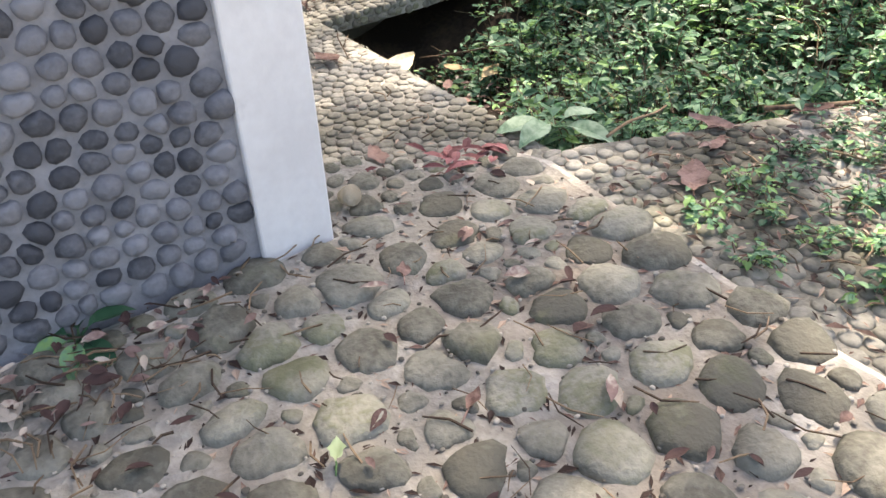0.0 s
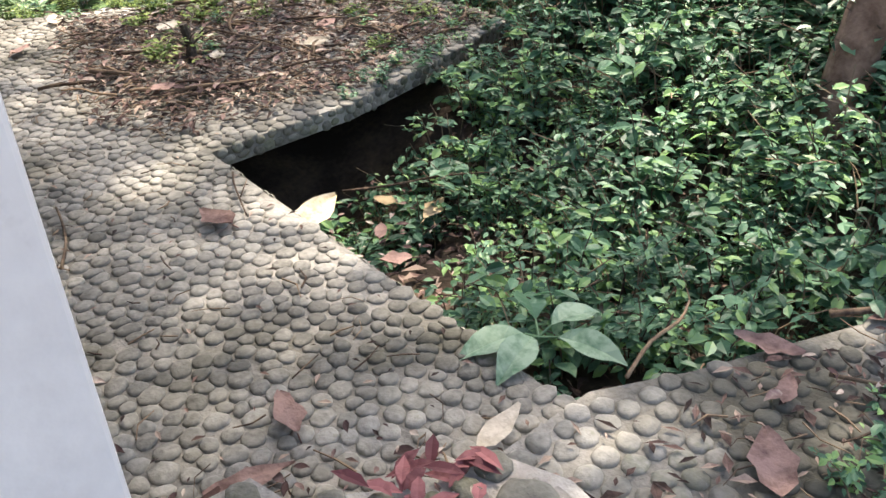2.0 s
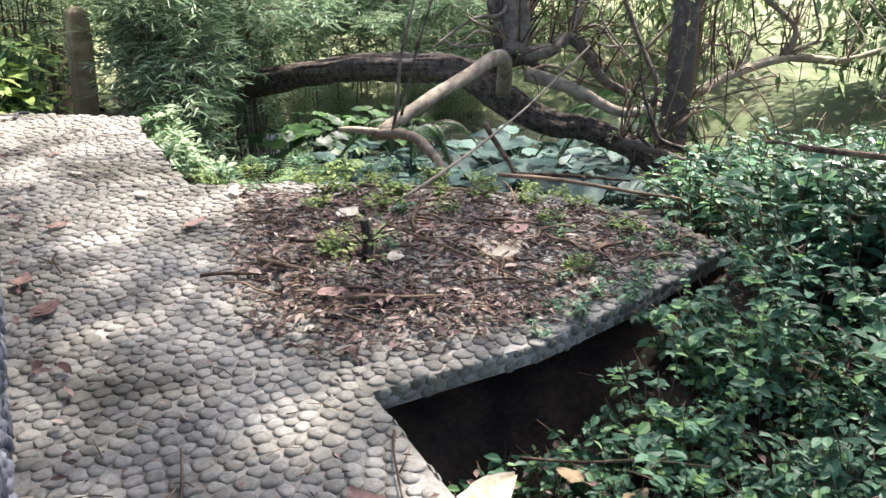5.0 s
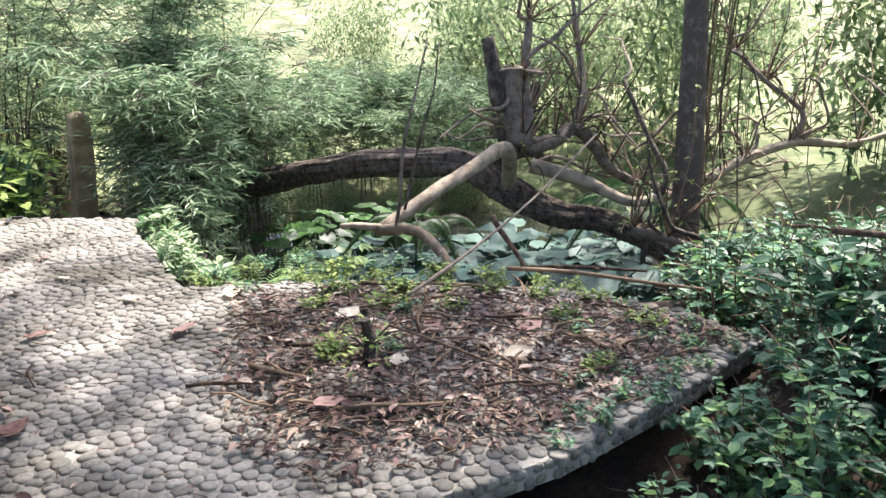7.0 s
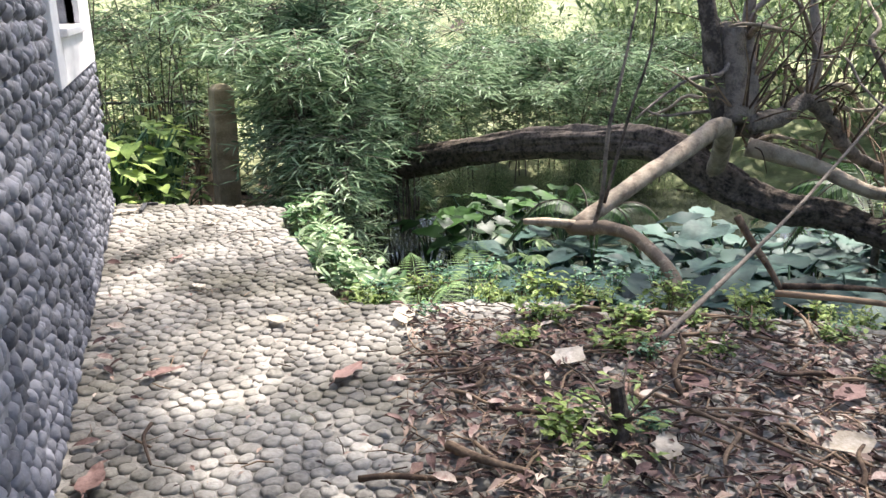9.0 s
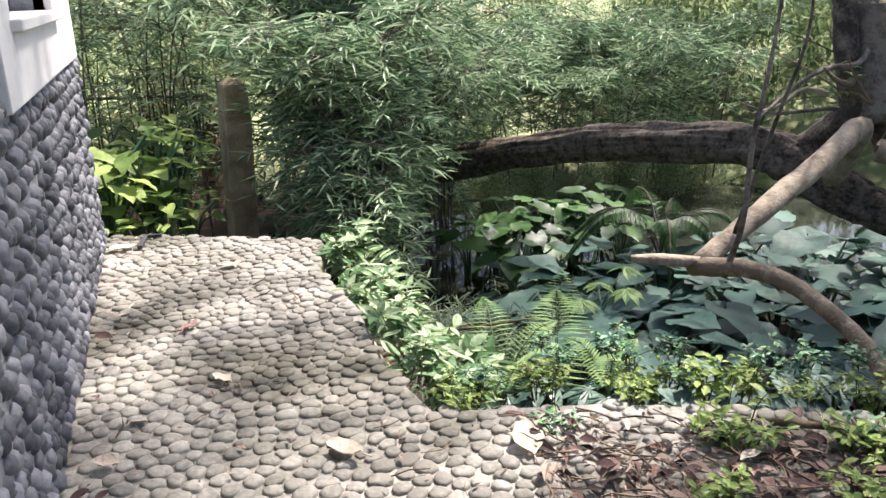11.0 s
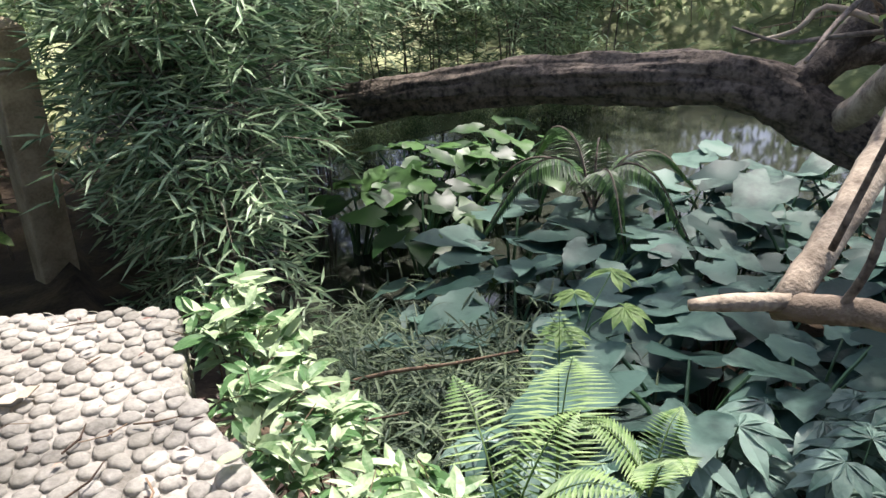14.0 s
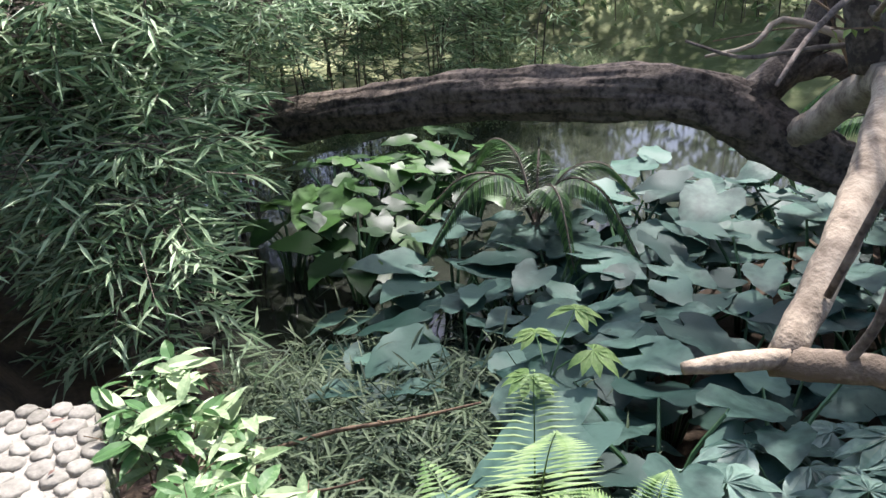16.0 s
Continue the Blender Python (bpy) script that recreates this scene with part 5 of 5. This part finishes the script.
for k in range(90):
    x, y = R.uniform(1.2, 3.7), R.uniform(3.2, 5.0)
    if inside(LITTER, x, y):
        a, L = R.uniform(0, 6.28), R.uniform(0.1, 0.4)
        STICKS.append(((x, y, 0.03), (x + L * math.cos(a), y + L * math.sin(a), R.uniform(0.03, 0.08)), R.uniform(0.004, 0.013)))
for i, (p0, p1, w) in enumerate(STICKS):
    p0, p1 = Vector(p0), Vector(p1)
    q = Pile()
    line = smooth_line([p0, p0.lerp(p1, 0.35) + Vector((R.uniform(-0.03, 0.03), R.uniform(-0.03, 0.03), 0.01)), p0.lerp(p1, 0.7) + Vector((R.uniform(-0.03, 0.03), R.uniform(-0.03, 0.03), 0.01)), p1], 3)
    tube(q, line, [w * (1 - 0.05 * k) for k in range(len(line))], 6, 0.15, i)
    m_ = p0.lerp(p1, 0.6)
    tube(q, [m_, m_ + Vector((R.uniform(-0.1, 0.1), R.uniform(-0.1, 0.1), 0.03))], [w * 0.6, w * 0.35], 5)
    tagged(new("stick", q.mesh("stick", "twig", True)), "dry brown fallen stick lying on the ground", "stick", "fallen sticks")
st = Pile()
tube(st, [(0, 0, -0.02), (0.02, 0.01, 0.1), (0.0, 0.02, 0.24)], [0.035, 0.03, 0.024], 9, 0.15, 3)
for k in range(7):
    a = k * 0.9
    tube(st, smooth_line([(0.02 * math.cos(a), 0.02 * math.sin(a), 0.1), (0.14 * math.cos(a), 0.14 * math.sin(a), 0.2), (0.3 * math.cos(a), 0.3 * math.sin(a), R.uniform(0.05, 0.3))], 3), [0.006, 0.006, 0.005, 0.005, 0.004, 0.003, 0.002], 4)
sl = Pile()
for k in range(60):
    a = R.uniform(0, 2 * math.pi)
    leaf(sl, (R.gauss(0, 0.13), R.gauss(0, 0.13), R.uniform(0.03, 0.22)), (math.cos(a), math.sin(a), R.uniform(-0.2, 0.5)), R.uniform(0.04, 0.08), 0.025, 0.2)
thing("stump", [("stem", st.mesh("stem", "bark")), ("foliage", sl.mesh("foliage", "leaf_bright"))], "dark broken sapling stump with sprouting shoots", "stump", at=pose(1.87, 4.02, 0))

# a pale snapped stone cup by the step, a dark drain angle at the path's end
cup = Pile()
tube(cup, [(0, 0, 0), (0, 0, 0.03), (0, 0, 0.055), (0, 0, 0.05), (0, 0, 0.012)], [0.026, 0.036, 0.038, 0.031, 0.024], 14)
ob = new("plastic_cup", cup.mesh("plastic_cup", "leaf_pale", True))
ob.matrix_basis = pose(0.12, 0.14, UP_Z + 0.03, 62, 20, 0)
tagged(ob, "small dirty white plastic cup tipped over on the step", "cup")
br = Pile()
br.add(*box(-0.015, -0.16, 0, 0.015, 0.05, 0.022))
br.add(*box(-0.015, 0.05, 0, 0.1, 0.075, 0.022))
ob = bevelled(new("drain_angle", br.mesh("drain_angle", "iron")), 0.004)
ob.matrix_basis = pose(0.235, 8.42, 0.012, 0, 0, -8)
tagged(ob, "dark iron angle strip set in the path's end", "drain")

# ---------------------------------------------------------------- paving pieces
flat = lambda z: (lambda x, y: Matrix.Translation((x, y, z)))
lay(pathway, [(x, y, a * R.uniform(0.95, 1.45), b * R.uniform(1.0, 1.4), t) for x, y, a, b, t in cover(PATHWAY, 0.078, 0.063, 1, 0.32, 0.2)], flat(-0.003), "pebble", "pebble", lambda x, y: 0.35 < x < 1.35 and 0.6 < y < 2.3, 0.30, 0.006)
lay(ramp_, [p for p in cover(RAMP, 0.088, 0.072, 1, 0.27) if p[1] > -2.4 and p[0] < 3.6], flat(0.092), "pebble", "pebble", lambda x, y: x < 2.2 and y > -1.0, 0.4, 0.008)
cob = [(x, y, a * R.choice((0.68, 0.95, 1.1, 1.2)), b * R.choice((0.8, 1.0, 1.15)), t * 1.6) for x, y, a, b, t in cover(UPPER, 0.205, 0.165, 0.98, 0.22, 0.25) if -2.6 < x and y > -3.6]
cob += [p for p in cover(UPPER, 0.085, 0.08, 0.7) if p[0] > -1.9 and p[1] > -2.4 and all((p[0] - c[0]) ** 2 + (p[1] - c[1]) ** 2 > (0.86 * (min(c[2], c[3]) + p[2])) ** 2 for c in cob)]
lay(upper, cob, flat(UP_Z - 0.010), "cobble", "stone", lambda x, y: y > -2.6, 0.36, 0.026, 15, 0.34, 300)
relief(upper, [(-2.2, -2.4), (0.80, -2.4), (0.79, -1.25), (0.82, -0.7), (0.87, -0.05), (0.6, 0.13), (0.33, 0.28), (0.3, 0.43), (0.03, 0.46), (0.03, -0.01), (-2.2, -0.01)], UP_Z - 0.010, 0.022, 0.009, "mortar_light")
grit = Pile()
for x, y, *_ in cover([(-2.0, -2.3), (0.8, -2.3), (0.85, 0.1), (0.05, 0.4), (0.05, 0), (-2.0, 0)], 0.045, 0.045, 0.5, 0.5):
    q = R.uniform(0.003, 0.009)
    v, f = DOMES[R.randrange(7)]
    grit.add(v * np.array([q * R.uniform(0.8, 1.5), q, q]) + np.array([x, y, UP_Z - 0.004]), f)
ob = new("grit", grit.mesh("grit", "grit", True))
ob.parent = upper
tagged(ob, kind="stuff")

# pebbles round the step and along the drop into the bed
rim = []
for (x0, y0), (x1, y1) in list(zip(PATHWAY[3:8], PATHWAY[4:9])) + list(zip(PATHWAY[12:18], PATHWAY[13:19])):
    n = int(math.hypot(x1 - x0, y1 - y0) / 0.075)
    ux, uy = (y1 - y0), -(x1 - x0)
    k = math.hypot(ux, uy)
    for j in range(2 if x0 > 1.33 else 5):
        for i in range(n):
            t = (i + 0.5 * (j % 2) + R.uniform(-0.2, 0.2)) / n
            rim.append((Vector((x0 + (x1 - x0) * t, y0 + (y1 - y0) * t, -0.03 - 0.055 * j + R.uniform(-0.012, 0.012))), math.atan2(uy / k, ux / k)))
pile = Pile()
for p, a in rim:
    m = np.array(Matrix.Translation(p) @ Matrix.Rotation(a, 4, "Z") @ Matrix.Rotation(radians(90), 4, "Y") @ Matrix.Diagonal((R.uniform(0.022, 0.033), R.uniform(0.028, 0.042), 0.02, 1)))
    v, f = DOMES[R.randrange(7)]
    pile.add(v @ m[:3, :3].T + m[:3, 3], f)
ob = new("pebble_rim", pile.mesh("pebble_rim", "stone", True))
ob.parent = pathway
tagged(ob, kind="stuff")

# wall pebbles: along the side wall x is the wall's length, y its height
SIDE = [(0.24, -0.02), (8.5, -0.02), (8.5, 1.15), (5.96, 1.15), (5.96, 2.2), (0.24, 2.2)]
put_side = lambda x, y: Matrix.Translation((0.0, x, y)) @ Matrix.Rotation(radians(90), 4, "Z") @ Matrix.Rotation(radians(90), 4, "X")
lay(wall_side, [(x, y, b, a, t) for x, y, a, b, t in cover(SIDE, 0.066, 0.086, 1, 0.25)], put_side, "pebble", "pebble_wall", lambda x, y: 3.2 < x < 5.2 and y < 1.3, 0.75, 0.006, plump=1)
FRONT = [(-2.2, 0.3), (-0.25, 0.3), (-0.25, 2.2), (-2.2, 2.2)]
put_front = lambda x, y: Matrix.Translation((x, 0.022, y)) @ Matrix.Rotation(radians(90), 4, "X")
lay(wall_front, [(x, y, a * R.uniform(1.2, 1.55), b * R.uniform(1.15, 1.45), t) for x, y, a, b, t in cover(FRONT, 0.083, 0.068, 1, 0.24)], put_front, "pebble", "pebble_wall", lambda x, y: x > -1.4 and y < 1.7, 0.62, 0.009, plump=1)
